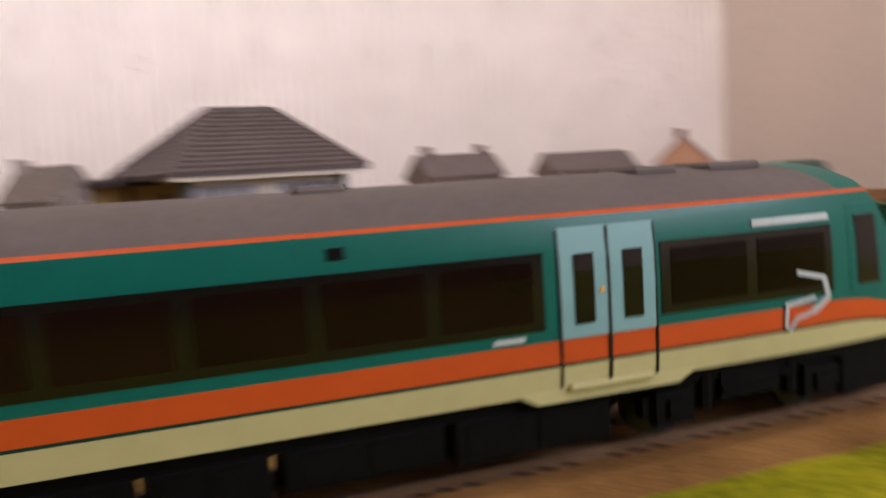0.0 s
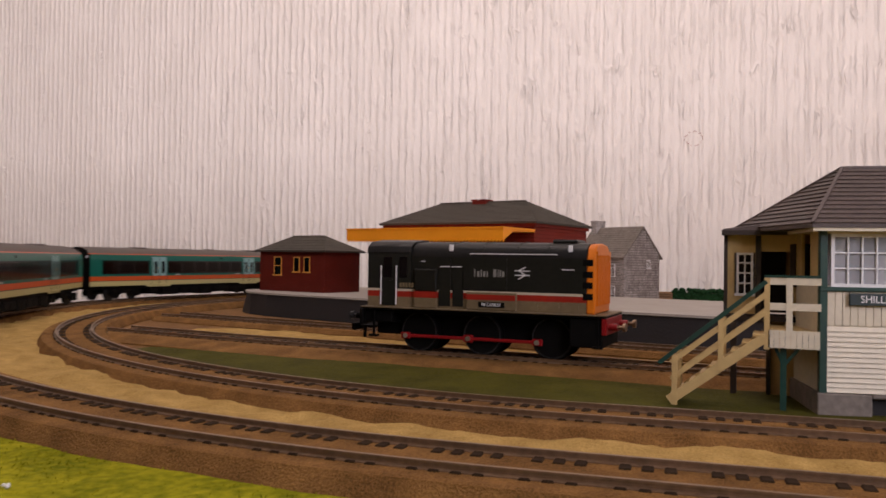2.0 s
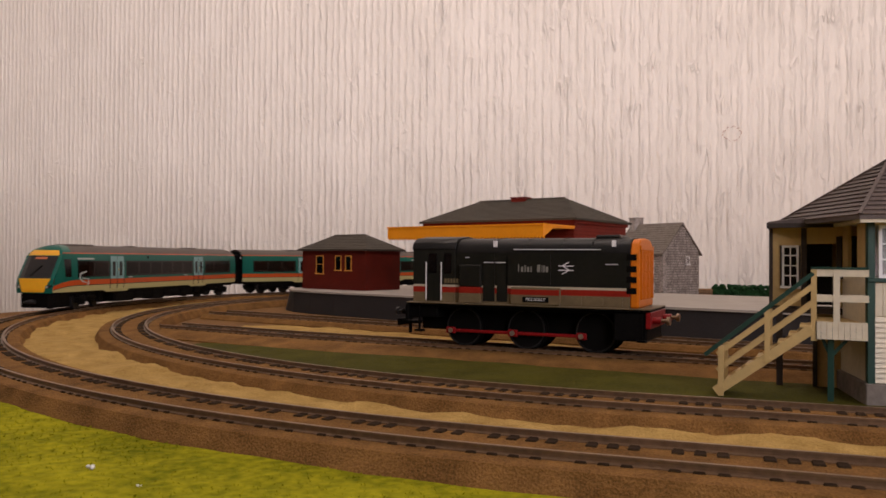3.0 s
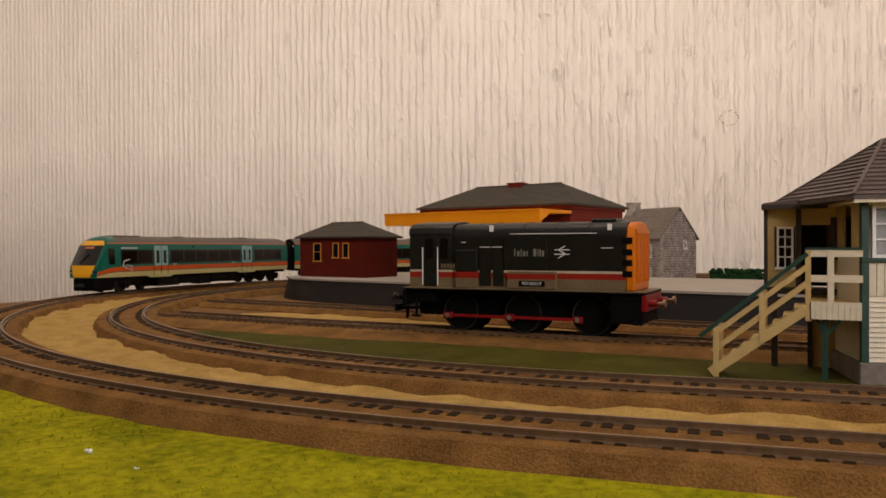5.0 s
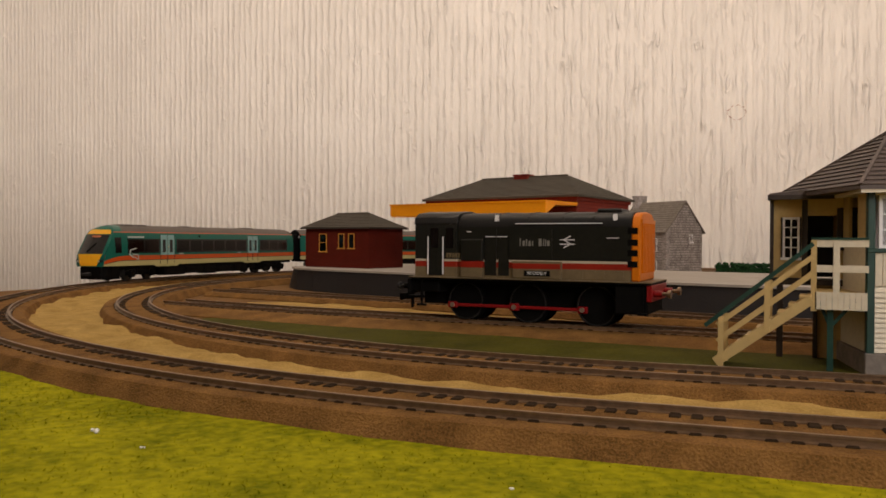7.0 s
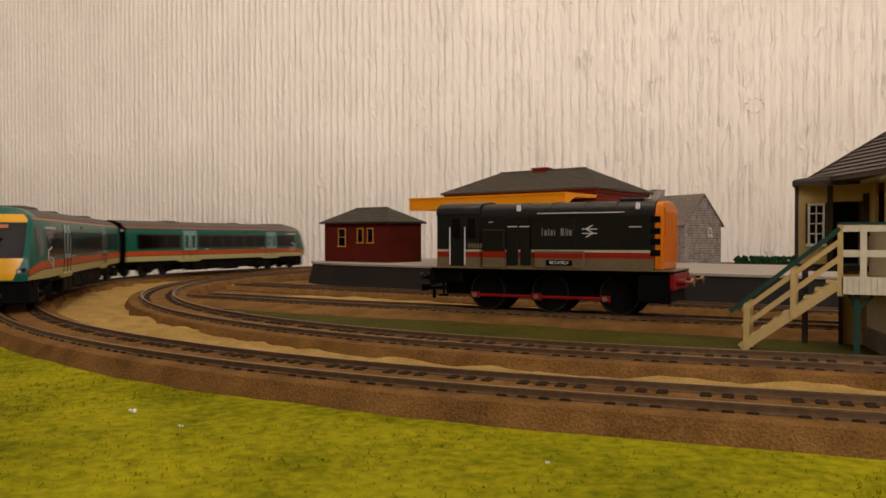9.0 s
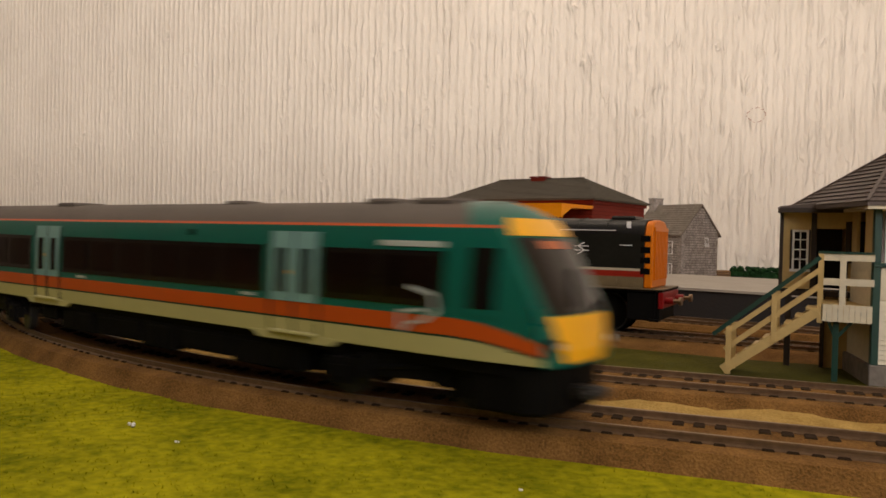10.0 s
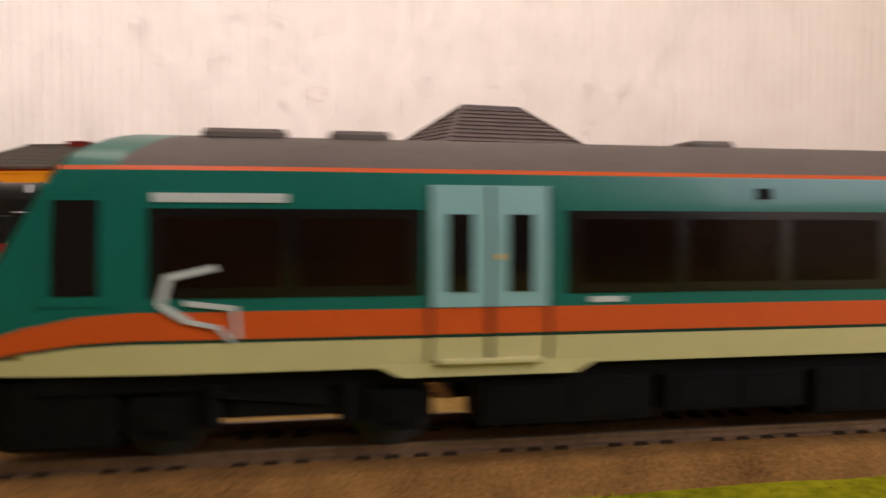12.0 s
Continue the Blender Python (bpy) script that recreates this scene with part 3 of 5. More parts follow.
def railcar(m):
    """A driving car of the train: nose at +x, rail top at z 0."""
    car = thing("railcar", m, "green diesel railcar with orange and cream stripes", "train car", "train cars")
    part("skirt", skin((12.7, 13.4, 15.2, 16.7), dips=(0, 0, 0.6, 2.6)), CREAM, car, "cream lower body side", True)
    part("pin_line", skin((16.7, 17.2), dips=(2.6, 2.7)), DARK_TEAL, car, "thin dark green line", True)
    part("waist_stripe", skin((17.2, 19.0, 20.8), dips=(2.7, 3.2, 3.8)), ORANGE, car, "orange waist stripe", True)
    part("body_side", skin((20.8, 24, 30, 34, 36, 39.2), dips=(3.8, 1.0, 0, 0, 0, 0)), TEAL, car, "teal green body side", True)
    part("cantrail_stripe", skin((39.2, 39.8)), ORANGE, car, "thin orange line under the roof", True)
    part("roof", skin((39.8, 40.6, 41.4, 42.3, 43.2, 43.9, 44.6, 45.0, 45.3), 0.0, 0.972), ROOF_GREY, car, "brown grey ribbed roof", True)
    part("roof_dome", skin((39.8, 40.6, 41.4, 42.3, 43.2, 43.9, 44.6, 45.0, 45.3), 0.972, 1.0, n=8), TEAL, car, "", True)
    part("nose", front_patch(12.3, 45.2, 1.0, 1.0, nz=30), TEAL, car, "teal cab front", True)
    part("warning_panel", front_patch(12.9, 22.2, 0.60, 0.86, 0.25), YELLOW, car, "yellow warning panel", True)
    screen = part("windscreen", front_patch(22.5, 37.4, 0.84, 0.84, 0.3, nz=10), GLASS_DARK, car, "dark windscreen", True)
    part("destination_panel", front_patch(37.8, 41.4, 0.88, 0.86, 0.3), YELLOW, car, "yellow band above the windscreen", True)
    part("destination_blind", front_patch(35.2, 36.8, 0.34, 0.34, 0.45, nz=2), TILE_ORANGE, screen)
    wipe = bm_new()
    beam(wipe, (nose_x(24) + 0.7, -3, 24), (nose_x(31) + 0.7, 3, 31), 0.6, 0.5)
    part("wiper", wipe, BLACK, screen)
    for s in (-1, 1):
        lamp = bm_new()
        rod(lamp, (nose_x(17) - 2.6, s * 10.6, 16.6), (nose_x(17) - 0.1, s * 10.6, 16.6), 1.2, 12)
        rod(lamp, (nose_x(17) - 3.0, s * 12.2, 17.2), (nose_x(17) - 0.6, s * 12.2, 17.2), 0.9, 12)
        part("headlight", lamp, SHADOW_GREY, car)
        glass = rod(bm_new(), (nose_x(17) - 0.2, s * 10.6, 16.6), (nose_x(17) + 0.15, s * 10.6, 16.6), 0.8, 12)
        part("headlight_lens", glass, PALE_GREY, car, "pale headlight lens")
    part("fairing", soft(prism(bm_new(), [(H - 20, -13.6), (H - 7, -13.4), (H - 2.5, -10.5), (H - 1.2, 0), (H - 2.5, 10.5), (H - 7, 13.4), (H - 20, 13.6)], "z", 2.4, 12.2), 0.7), BLACK, car, "black front fairing")
    part("coupler", soft(boxes((H - 6, H + 2, -2.2, 2.2, 5, 8), (H + 1, H + 3.4, -4.4, 4.4, 5.4, 7.4)), 0.5), SHADOW_GREY, car, "grey coupler")
    part("end_wall", boxes((-H + 2, -H + 3, -16.2, 16.2, 12.5, 39), (-H + 2, -H + 3, -12, 12, 39, 42.6)), BLACK, car, "dark end wall")
    for s in (-1, 1):
        part("end_lamp", boxes((-H + 1.4, -H + 2.0, s * 13.2 - 0.9, s * 13.2 + 0.9, 36.2, 38.0)), WHITE, car)
    gang = bm_new()
    for i in range(4):
        prism(gang, [(-9.6 + 0.4 * (i % 2), 11.5), (9.6 - 0.4 * (i % 2), 11.5), (9.6 - 0.4 * (i % 2), 38.4), (6.8, 40.8), (-6.8, 40.8), (-9.6 + 0.4 * (i % 2), 38.4)], "x", -H - 2.4 + 1.2 * i, -H - 1.3 + 1.2 * i)
    part("gangway", gang, BLACK, car, "black ribbed corridor gangway")
    part("underframe", boxes((-H + 4, H - 10, -14.0, 14.0, 10.0, 12.9)), BLACK, car)
    for a, b, z in ((68.5, 95, 3.4), (96.5, 120, 4.4), (121.5, 138, 3.0), (139, 164, 4.0), (166, 186, 3.6), (190, 200, 6.0)):
        for s in (-1, 1):
            kit = part("equipment_box", soft(boxes((H - b, H - a, min(s * 5, s * 14.6), max(s * 5, s * 14.6), z, 10.4)), 0.4), BLACK, car)
            part("hatch", boxes((H - b + 2, (2 * H - a - b) / 2 - 0.6, s * 14.7 - 0.14, s * 14.7 + 0.14, z + 1, 9.4), ((2 * H - a - b) / 2 + 0.6, H - a - 2, s * 14.7 - 0.14, s * 14.7 + 0.14, z + 1, 9.4)), BLACK, kit)
    for s in (-1, 1):
        for a, b, n in WINDOWS:
            strip = part("window", panel(a, b, 22.6, 34.2, 0.16, s, 12), STRIP_BLACK, car, "black tinted window strip", True)
            w = (b - a - 1.6) / n
            for i in range(n):
                part("pane", panel(a + 0.8 + w * i + 1.1, a + 0.8 + w * (i + 1) - 1.1, 24.0, 33.0, 0.26, s, 3), PANE_DARK, strip)
        cab = part("cab_door", panel(11.0, 20.0, 21.6, 37.2, 0.12, s), TEAL, car, "teal cab door", True)
        part("cab_window", panel(12.6, 18.4, 23.0, 35.2, 0.26, s), STRIP_BLACK, cab, "narrow cab door window", True)
        for a, b in DOORS:
            d = part("door", panel(a, b, 20.9, 37.6, 0.22, s), DOOR_BLUE, car, "pale blue double door", True)
            c = (a + b) / 2
            for q in (-4.3, 4.3):
                part("door_window", panel(c + q - 1.7, c + q + 1.7, 23.0, 33.6, 0.42, s, 2), GLASS_DARK, d)
            part("door_seam", panel(c - 0.22, c + 0.22, 13.5, 37.4, 0.40, s, 1), SHADOW_GREY, d)
            for q in (a, b):
                part("door_edge", panel(q - 0.16, q + 0.16, 13.5, 37.4, 0.34, s, 1), SHADOW_GREY, d)
            part("door_button", panel(c + 1.0, c + 1.6, 27.4, 28.2, 0.45, s, 1), YELLOW, d)
            part("door_skirt", door_skirt(a, b, s), CREAM, car)
            part("door_step", soft(boxes((H - b + 1, H - a - 1, s * 16.9 - 0.8, s * 16.9 + 0.8, 13.0, 13.8)), 0.2), CREAM, car)
        part("line_marking", panel(25, 42, 35.0, 36.2, 0.22, s), PALE_GREY, car)
        for a in (84, 167):
            part("number_bar", panel(a, a + 5, 21.3, 22.1, 0.25, s), PALE_GREY, car)
        for p, q, w in (((33.0, 26.6), (26.6, 25.2), 0.9), ((27.0, 25.4), (26.0, 21.6), 1.0), ((26.0, 21.8), (29.5, 19.6), 1.0), ((29.0, 22.0), (35.6, 21.2), 0.7), ((35.2, 21.4), (35.6, 17.4), 0.6), ((29.5, 19.6), (33.2, 18.8), 0.6), ((33.0, 19.0), (35.0, 16.8), 0.5)):
            ya = s * (hull(u_at(H - p[0], p[1]), p[1])[1] + 0.3)
            yb = s * (hull(u_at(H - q[0], q[1]), q[1])[1] + 0.3)
            part("emblem_stroke", beam(bm_new(), (H - p[0], ya, p[1]), (H - q[0], yb, q[1]), 0.3, w), PALE_GREY, car, "pale running line emblem")
        part("vent", panel(110, 112.4, 36, 37.6, 0.2, s, 1), BLACK, car)
    for a, b, w in ((30, 42, 6), (48, 57, 6), (106, 114, 4), (196, 208, 6)):
        part("roof_pod", soft(boxes((H - b, H - a, -w, w, 44.0, 45.9)), 0.6), ROOF_GREY, car)
    for x in np.arange(-H + 12, H - 34, 15.0):
        part("roof_rib", skin((40.6, 41.4, 42.3, 43.2, 43.9, 44.6, 45.0, 45.3), u_at(x, 42), u_at(x + 0.5, 42), out=0.12, n=1), ROOF_GREY, car)
    bogie(car, H - NOSE_BOGIE)
    bogie(car, H - REAR_BOGIE)
    return car


car_a = railcar(pose(0, 0, 0.0125))
car_b = copy_thing(car_a, pose(0.4, 0, 0.0125))


# ---- the shunting locomotive ----
def shunter(m):
    lo = thing("shunter", m, "charcoal six wheel diesel shunter with orange striped end", "locomotive")
    # near side is -y; nose with the grille at +x
    cabp = [(-15.4, 29.1), (-15.4, 42.6), (-14.4, 45.2), (-11, 47.0), (0, 47.9), (11, 47.0), (14.4, 45.2), (15.4, 42.6), (15.4, 29.1)]
    part("cab", prism(bm_new(), cabp, "x", -52, -31), LOCO_DARK, lo, "charcoal driver's cab", True)
    part("hood", prism(bm_new(), [(-14.6, 29.1), (-14.6, 41.6), (14.6, 41.6), (14.6, 29.1)], "x", -31, 47), LOCO_DARK, lo, "charcoal engine hood side", True)
    part("hood_top", prism(bm_new(), [(-14.6, 41.6), (-14.2, 43.6), (-12.6, 45.6), (-9.5, 47), (0, 47.6), (9.5, 47), (12.6, 45.6), (14.2, 43.6), (14.6, 41.6)], "x", -31, 47), LOCO_ROOF, lo, "rounded black hood top", True)
    part("cab_roof", soft(prism(bm_new(), [(-15.7, 42.9), (-14.8, 45.6), (-11.2, 47.4), (0, 48.4), (11.2, 47.4), (14.8, 45.6), (15.7, 42.9)], "x", -52.6, -30.6), 0.25), LOCO_ROOF, lo, "black cab roof", True)
    part("red_band", boxes((-52, -31, -15.4, 15.4, 26.0, 28.2), (-31, 47, -14.65, 14.65, 26.0, 28.2)), LOCO_RED, lo, "red band along the body")
    part("pale_line", boxes((-52, -31, -15.42, 15.42, 28.2, 29.1), (-31, 47, -14.7, 14.7, 28.2, 29.1)), LOCO_PALE, lo)
    part("beige_band", boxes((-52, -31, -15.4, 15.4, 22, 26.0), (-31, 47, -14.65, 14.65, 22, 26.0)), LOCO_BEIGE, lo, "beige lower body band")
    nose = part("nose", soft(prism(bm_new(), [(-14.6, 22), (-14.6, 41.6), (-12.6, 45.4), (-9.5, 46.8), (0, 47.3), (9.5, 46.8), (12.6, 45.4), (14.6, 41.6), (14.6, 22)], "x", 47, 50.5), 0.5), LOCO_ORANGE, lo, "orange radiator end", True)
    for z in (40.2, 36.0, 32.2, 28.2):
        part("black_stripe", boxes((45.6, 49.6, -14.8, 14.8, z - 1.1, z + 1.1)), BLACK, nose)
    ribs = bm_new()
    for y in np.linspace(-11.5, 11.5, 9):
        box(ribs, 50.5, 51.3, y - 0.45, y + 0.45, 25, 43)
    box(ribs, 50.5, 51.2, -13, 13, 43, 44.4)
    part("grille", ribs, LOCO_ORANGE, nose)
    part("running_plate", soft(boxes((-54.5, 55.5, -17.0, 17.0, 20.4, 21.3)), 0.2), BLACK, lo, "black running plate")
    part("plate_edge", soft(boxes((-54.5, 55.5, -17.2, 17.2, 21.35, 22)), 0.15), LOCO_BEIGE, lo, "beige edge of the running plate")
    for q in (-5.0, 5.0):
        part("frame_side", boxes((-52, 54, q - 0.6, q + 0.6, 6.5, 20.5)), BLACK, lo, "black chassis frame")
    part("tank", soft(boxes((40.5, 54, -15.6, 15.6, 6.2, 20)), 0.5), BLACK, lo)
    part("tank", soft(boxes((-54, -40, -14.5, 14.5, 12.5, 20)), 0.5), BLACK, lo)
    part("valance", soft(boxes((-40, 40.5, -14.0, 14.0, 18.4, 20.4)), 0.4), BLACK, lo)
    beam_r = part("buffer_beam", soft(boxes((53.6, 55.6, -16.5, 16.5, 11.5, 20.2)), 0.3), ROD_RED, lo, "red buffer beam")
    part("buffer_beam", soft(boxes((-55.6, -53.8, -16.5, 16.5, 11.5, 20.2)), 0.3), BLACK, lo)
    for x, sx in ((55.6, 1), (-55.6, -1)):
        for y in (-11.5, 11.5):
            bm = bm_new()
            rod(bm, (x, y, 15.6), (x + sx * 3.4, y, 15.6), 1.9, 12)
            part("buffer_shank", bm, ROD_RED if sx > 0 else BLACK, lo, smooth=True)
            bm = bm_new()
            rod(bm, (x + sx * 3.4, y, 15.6), (x + sx * 5.6, y, 15.6), 1.0, 12)
            rod(bm, (x + sx * 5.6, y, 15.6), (x + sx * 6.8, y, 15.6), 2.3, 18)
            part("buffer_head", bm, RAIL if sx > 0 else SHADOW_GREY, lo, "round metal buffer", True)
        if sx < 0:
            bm = bm_new()
            box(bm, x + min(0, sx * 9), x + max(0, sx * 9), -1.5, 1.5, 8.2, 9.6)
            box(bm, x + sx * 9 - 1, x + sx * 9 + 1, -6, 6, 7.4, 10.6)
            box(bm, x + sx * 6 - 0.6, x + sx * 6 + 0.6, -1, 1, 3.5, 8.6)
            part("coupling_hook", soft(bm, 0.3), BLACK, lo)
    for x in (-29.0, 0.8, 31.5):
        for s in (-1, 1):
            w = bm_new()
            rod(w, (x, s * 7.0, 8.6), (x, s * 9.2, 8.6), 8.6, 28)
            rod(w, (x, s * 6.4, 8.6), (x, s * 7.0, 8.6), 9.4, 28)
            wheel = part("wheel", w, BLACK, lo, "black driving wheel", True)
            rim = bm_new()
            bmesh.ops.create_circle(rim, segments=32, radius=8.6, matrix=Matrix.Translation((x, s * 9.25, 8.6)) @ Matrix.Rotation(math.pi / 2, 4, "X"))
            ed = bm_new()
            for k in range(32):
                a, b = 2 * math.pi * k / 32, 2 * math.pi * (k + 1) / 32
                beam(ed, (x + 8.2 * math.cos(a), s * 9.3, 8.6 + 8.2 * math.sin(a)), (x + 8.2 * math.cos(b), s * 9.3, 8.6 + 8.2 * math.sin(b)), 0.3, 0.6)
            rim.free()
            part("tyre", ed, SHADOW_GREY, wheel)
            pin = bm_new()
            rod(pin, (x - 5.6, s * 9.2, 6.8), (x - 5.6, s * 12.2, 6.8), 1.1, 12)
            part("crank_pin", pin, STEEL, wheel, smooth=True)
    for s in (-1, 1):
        part("coupling_rod", soft(boxes((-36, 27.5, s * 11.2 - 0.4, s * 11.2 + 0.4, 6.1, 7.5), (-37, -32.4, s * 11.2 - 0.5, s * 11.2 + 0.5, 5.4, 8.2), (-7, -2.6, s * 11.2 - 0.5, s * 11.2 + 0.5, 5.2, 8.4), (23.8, 28.2, s * 11.2 - 0.5, s * 11.2 + 0.5, 5.4, 8.2)), 0.3), ROD_RED, lo, "red coupling rod")
        for x in (-48.5, 52.0):
            part("step", boxes((x - 2, x + 2, s * 15.5 - 1.2, s * 15.5 + 1.2, 6, 7), (x - 0.4, x + 0.4, s * 15.5 - 0.5, s * 15.5 + 0.5, 6, 21)), BLACK, lo)
        y = s * 15.4
        for a, b in ((-44.2, -40), (-36.4, -32.6)):
            part("cab_window", boxes((a, b, y - 0.15, y + 0.15, 33.5, 41.5)), GLASS_DARK, lo, "dark cab side window")
        door = part("cab_door", boxes((-44.8, -38.2, y - 0.25, y + 0.25, 22.5, 32.5)), LOCO_DARK, lo)
        for x in (-45.0, -37.4):
            bm = bm_new()
            rod(bm, (x, y + s * 0.8, 23), (x, y + s * 0.8, 38), 0.28, 8)
            part("handrail", bm, WHITE, lo, "white handrail", True)
        part("sandbox", soft(boxes((-28.5, -18, s * 14.6 - 2.0, s * 14.6 + 2.0, 28.4, 37.0)), 0.4), LOCO_DARK, lo)
        part("sandbox_base", soft(boxes((-28.5, -18, s * 14.6 - 2.0, s * 14.6 + 2.0, 22.1, 26.0)), 0.3), LOCO_BEIGE, lo)
        part("sandbox_band", boxes((-28.4, -18.1, s * 14.6 - 2.0, s * 14.6 + 2.0, 26.0, 28.4)), LOCO_RED, lo)
        for a, b, z0, z1 in ((-17.5, -12.0, 23, 41), (-11.0, -6.0, 23, 41), (-6.5, 13.5, 29.5, 41.0), (19.5, 27, 22.6, 25.6), (28, 36, 22.6, 25.6), (37, 44, 22.6, 25.6)):
            part("hood_door", boxes((a, b, s * 14.75 - 0.18, s * 14.75 + 0.18, z0, z1)), LOCO_DARK if z1 > 35 else LOCO_BEIGE, lo)
        band = part("battery_box", soft(boxes((-4, 18, s * 15.2 - 1.2, s * 15.2 + 1.2, 22.2, 28.8)), 0.3), LOCO_BEIGE, lo)
        part("red_strip", boxes((-3.8, 17.8, s * 16.45 - 0.06, s * 16.45 + 0.06, 25.9, 27.9)), LOCO_RED, band)
        plate = part("nameplate", boxes((1.6, 13.2, s * 16.55 - 0.12, s * 16.55 + 0.12, 23.2, 25.2)), BLACK, band, "black nameplate")
        turn = Matrix.Rotation(math.pi / 2, 4, "X") if s < 0 else Matrix.Rotation(math.pi, 4, "Z") @ Matrix.Rotation(math.pi / 2, 4, "X")
        lettering("name", "PICCADILLY", 1.6, WHITE, plate, Matrix.Translation((7.4 * MM, s * 16.7 * MM, 24.2 * MM)) @ turn)
        for x, w, hi in ((-1.0, 0.4, 2.9), (0.3, 1.0, 2.0), (1.9, 0.5, 2.6), (3.0, 1.0, 2.0), (4.6, 0.5, 2.0), (7.6, 1.3, 2.8), (9.6, 0.35, 2.7), (10.4, 0.5, 2.6), (11.4, 1.0, 2.1)):
            part("letter_bar", boxes((x, x + w, s * 14.95 - 0.1, s * 14.95 + 0.1, 34.5, 34.5 + hi)), LOCO_LETTER, lo, "plain grey bar in place of a letter")
        arrow = bm_new()
        for p, q in (((17.0, 36.9), (23.5, 36.9)), ((17.0, 35.3), (23.5, 35.3)), ((18.6, 36.9), (21.6, 38.3)), ((21.8, 35.3), (18.8, 36.9)), ((21.6, 35.3), (18.6, 33.9))):
            beam(arrow, (p[0], s * 14.95, p[1]), (q[0], s * 14.95, q[1]), 0.25, 0.34)
        part("double_emblem", arrow, WHITE, lo, "white double bar emblem")
        digits = bm_new()
        for k in range(5):
            box(digits, -36.0 + k * 1.45, -35.0 + k * 1.45, s * 15.6 - 0.1, s * 15.6 + 0.1, 29.7, 31.5)
        part("number_bar", digits, LOCO_BEIGE, lo)
        for a, b, z in ((-3.0, 35.0, 43.0), (-17.0, -12.4, 38.0), (-11.4, -6.8, 38.0), (37.0, 42.0, 37.6), (-26, -24, 39.9)):
            part("rail_line", boxes((a, b, s * 15.0 - 0.25, s * 15.0 + 0.25, z - 0.14, z + 0.14)), WHITE, lo)
        for x in (-12.0, 40.3):
            part("warning_label", boxes((x - 0.8, x + 0.8, s * 14.1 - 0.5, s * 14.1 + 0.5, 44.0, 46.4)), WHITE, lo)
    part("exhaust", soft(boxes((31, 41.5, -8, 8, 46.6, 48.6)), 0.6), LOCO_ROOF, lo)
    seams = bm_new()
    for x in (-12, 2.5, 18, 31):
        prism(seams, [(-14.3, 43.7), (-12.7, 45.75), (-9.6, 47.15), (0, 47.8), (9.6, 47.15), (12.7, 45.75), (14.3, 43.7)], "x", x - 0.3, x + 0.3)
    part("hood_seam", seams, LOCO_DARK, lo)
    # the body stands tall on a low running plate
    for o in lo.children_recursive:
        if o.type == "MESH" and not o.name.startswith(("wheel", "tyre", "crank_pin", "coupling_rod")):
            for v in o.data.vertices:
                z = v.co.z / MM
                v.co.z = MM * (z if z < 12 else 12 + (z - 12) * 0.75 if z < 22 else 19.5 + 1.135 * (z - 22))
    return lo


shunter(pose(-0.1165, 0.325, 0.0105))
# ---- the station ----
PU = -10.6
PLAT = pose(-0.326, 0.492, 0, 0, 0, PU)
PZ = 23.5


def on_platform(x, y, z=0.0):
    return PLAT @ pose(x * MM, y * MM, z * MM)


def hip_roof(x0, x1, y0, y1, z0, ra, rb, zr, mid=None, skew=0.0):
    """A hipped roof shell with rows of slates standing proud; ridge from ra to rb."""
    mid = (y0 + y1) / 2 if mid is None else mid
    bm = bm_new()
    c = [(x0, y0), (x1, y0), (x1, y1), (x0 + skew, y1)]
    v = [bm.verts.new((x, y, z0 - 1.2)) for x, y in c] + [bm.verts.new((x, y, z0)) for x, y in c] + [bm.verts.new((ra, mid, zr)), bm.verts.new((rb, mid, zr))]
    for f in ((0, 3, 2, 1), (0, 1, 5, 4), (1, 2, 6, 5), (2, 3, 7, 6), (3, 0, 4, 7), (4, 5, 9, 8), (5, 6, 9), (6, 7, 8, 9), (7, 4, 8)):
        bm.faces.new([v[i] for i in f])
    return bm


def slate_rows(roof, mat, x0, x1, y0, y1, z0, ra, rb, zr, rows, mid=None, proud=0.35, skew=0.0):
    """Courses of slates laid over a hipped roof, each a thin overlapping lath."""
    mid = (y0 + y1) / 2 if mid is None else mid

    def lath(a, b, c, d, n):
        bm = bm_new()
        a, b, c, d = Vector(a), Vector(b), Vector(c), Vector(d)
        nrm = (b - a).cross(d - a).normalized()
        lo = [a + nrm * proud, b + nrm * proud, c + nrm * 0.05, d + nrm * 0.05]
        v = [bm.verts.new(p) for p in (a, b, c, d)] + [bm.verts.new(p) for p in lo]
        for f in ((4, 5, 6, 7), (0, 1, 5, 4), (1, 2, 6, 5), (3, 0, 4, 7)):
            bm.faces.new([v[i] for i in f])
        part("slate_course", bm, mat, roof)

    E = [Vector((x0, y0, z0)), Vector((x1, y0, z0)), Vector((x1, y1, z0)), Vector((x0 + skew, y1, z0))]
    A, B = Vector((ra, mid, zr)), Vector((rb, mid, zr))
    for p, q, r, s in ((E[0], E[1], B, A), (E[1], E[2], B, B), (E[2], E[3], A, B), (E[3], E[0], A, A)):
        for i in range(rows):
            f, g = i / rows, (i + 1) / rows
            lath(p.lerp(s, f), q.lerp(r, f), q.lerp(r, g), p.lerp(s, g), rows)


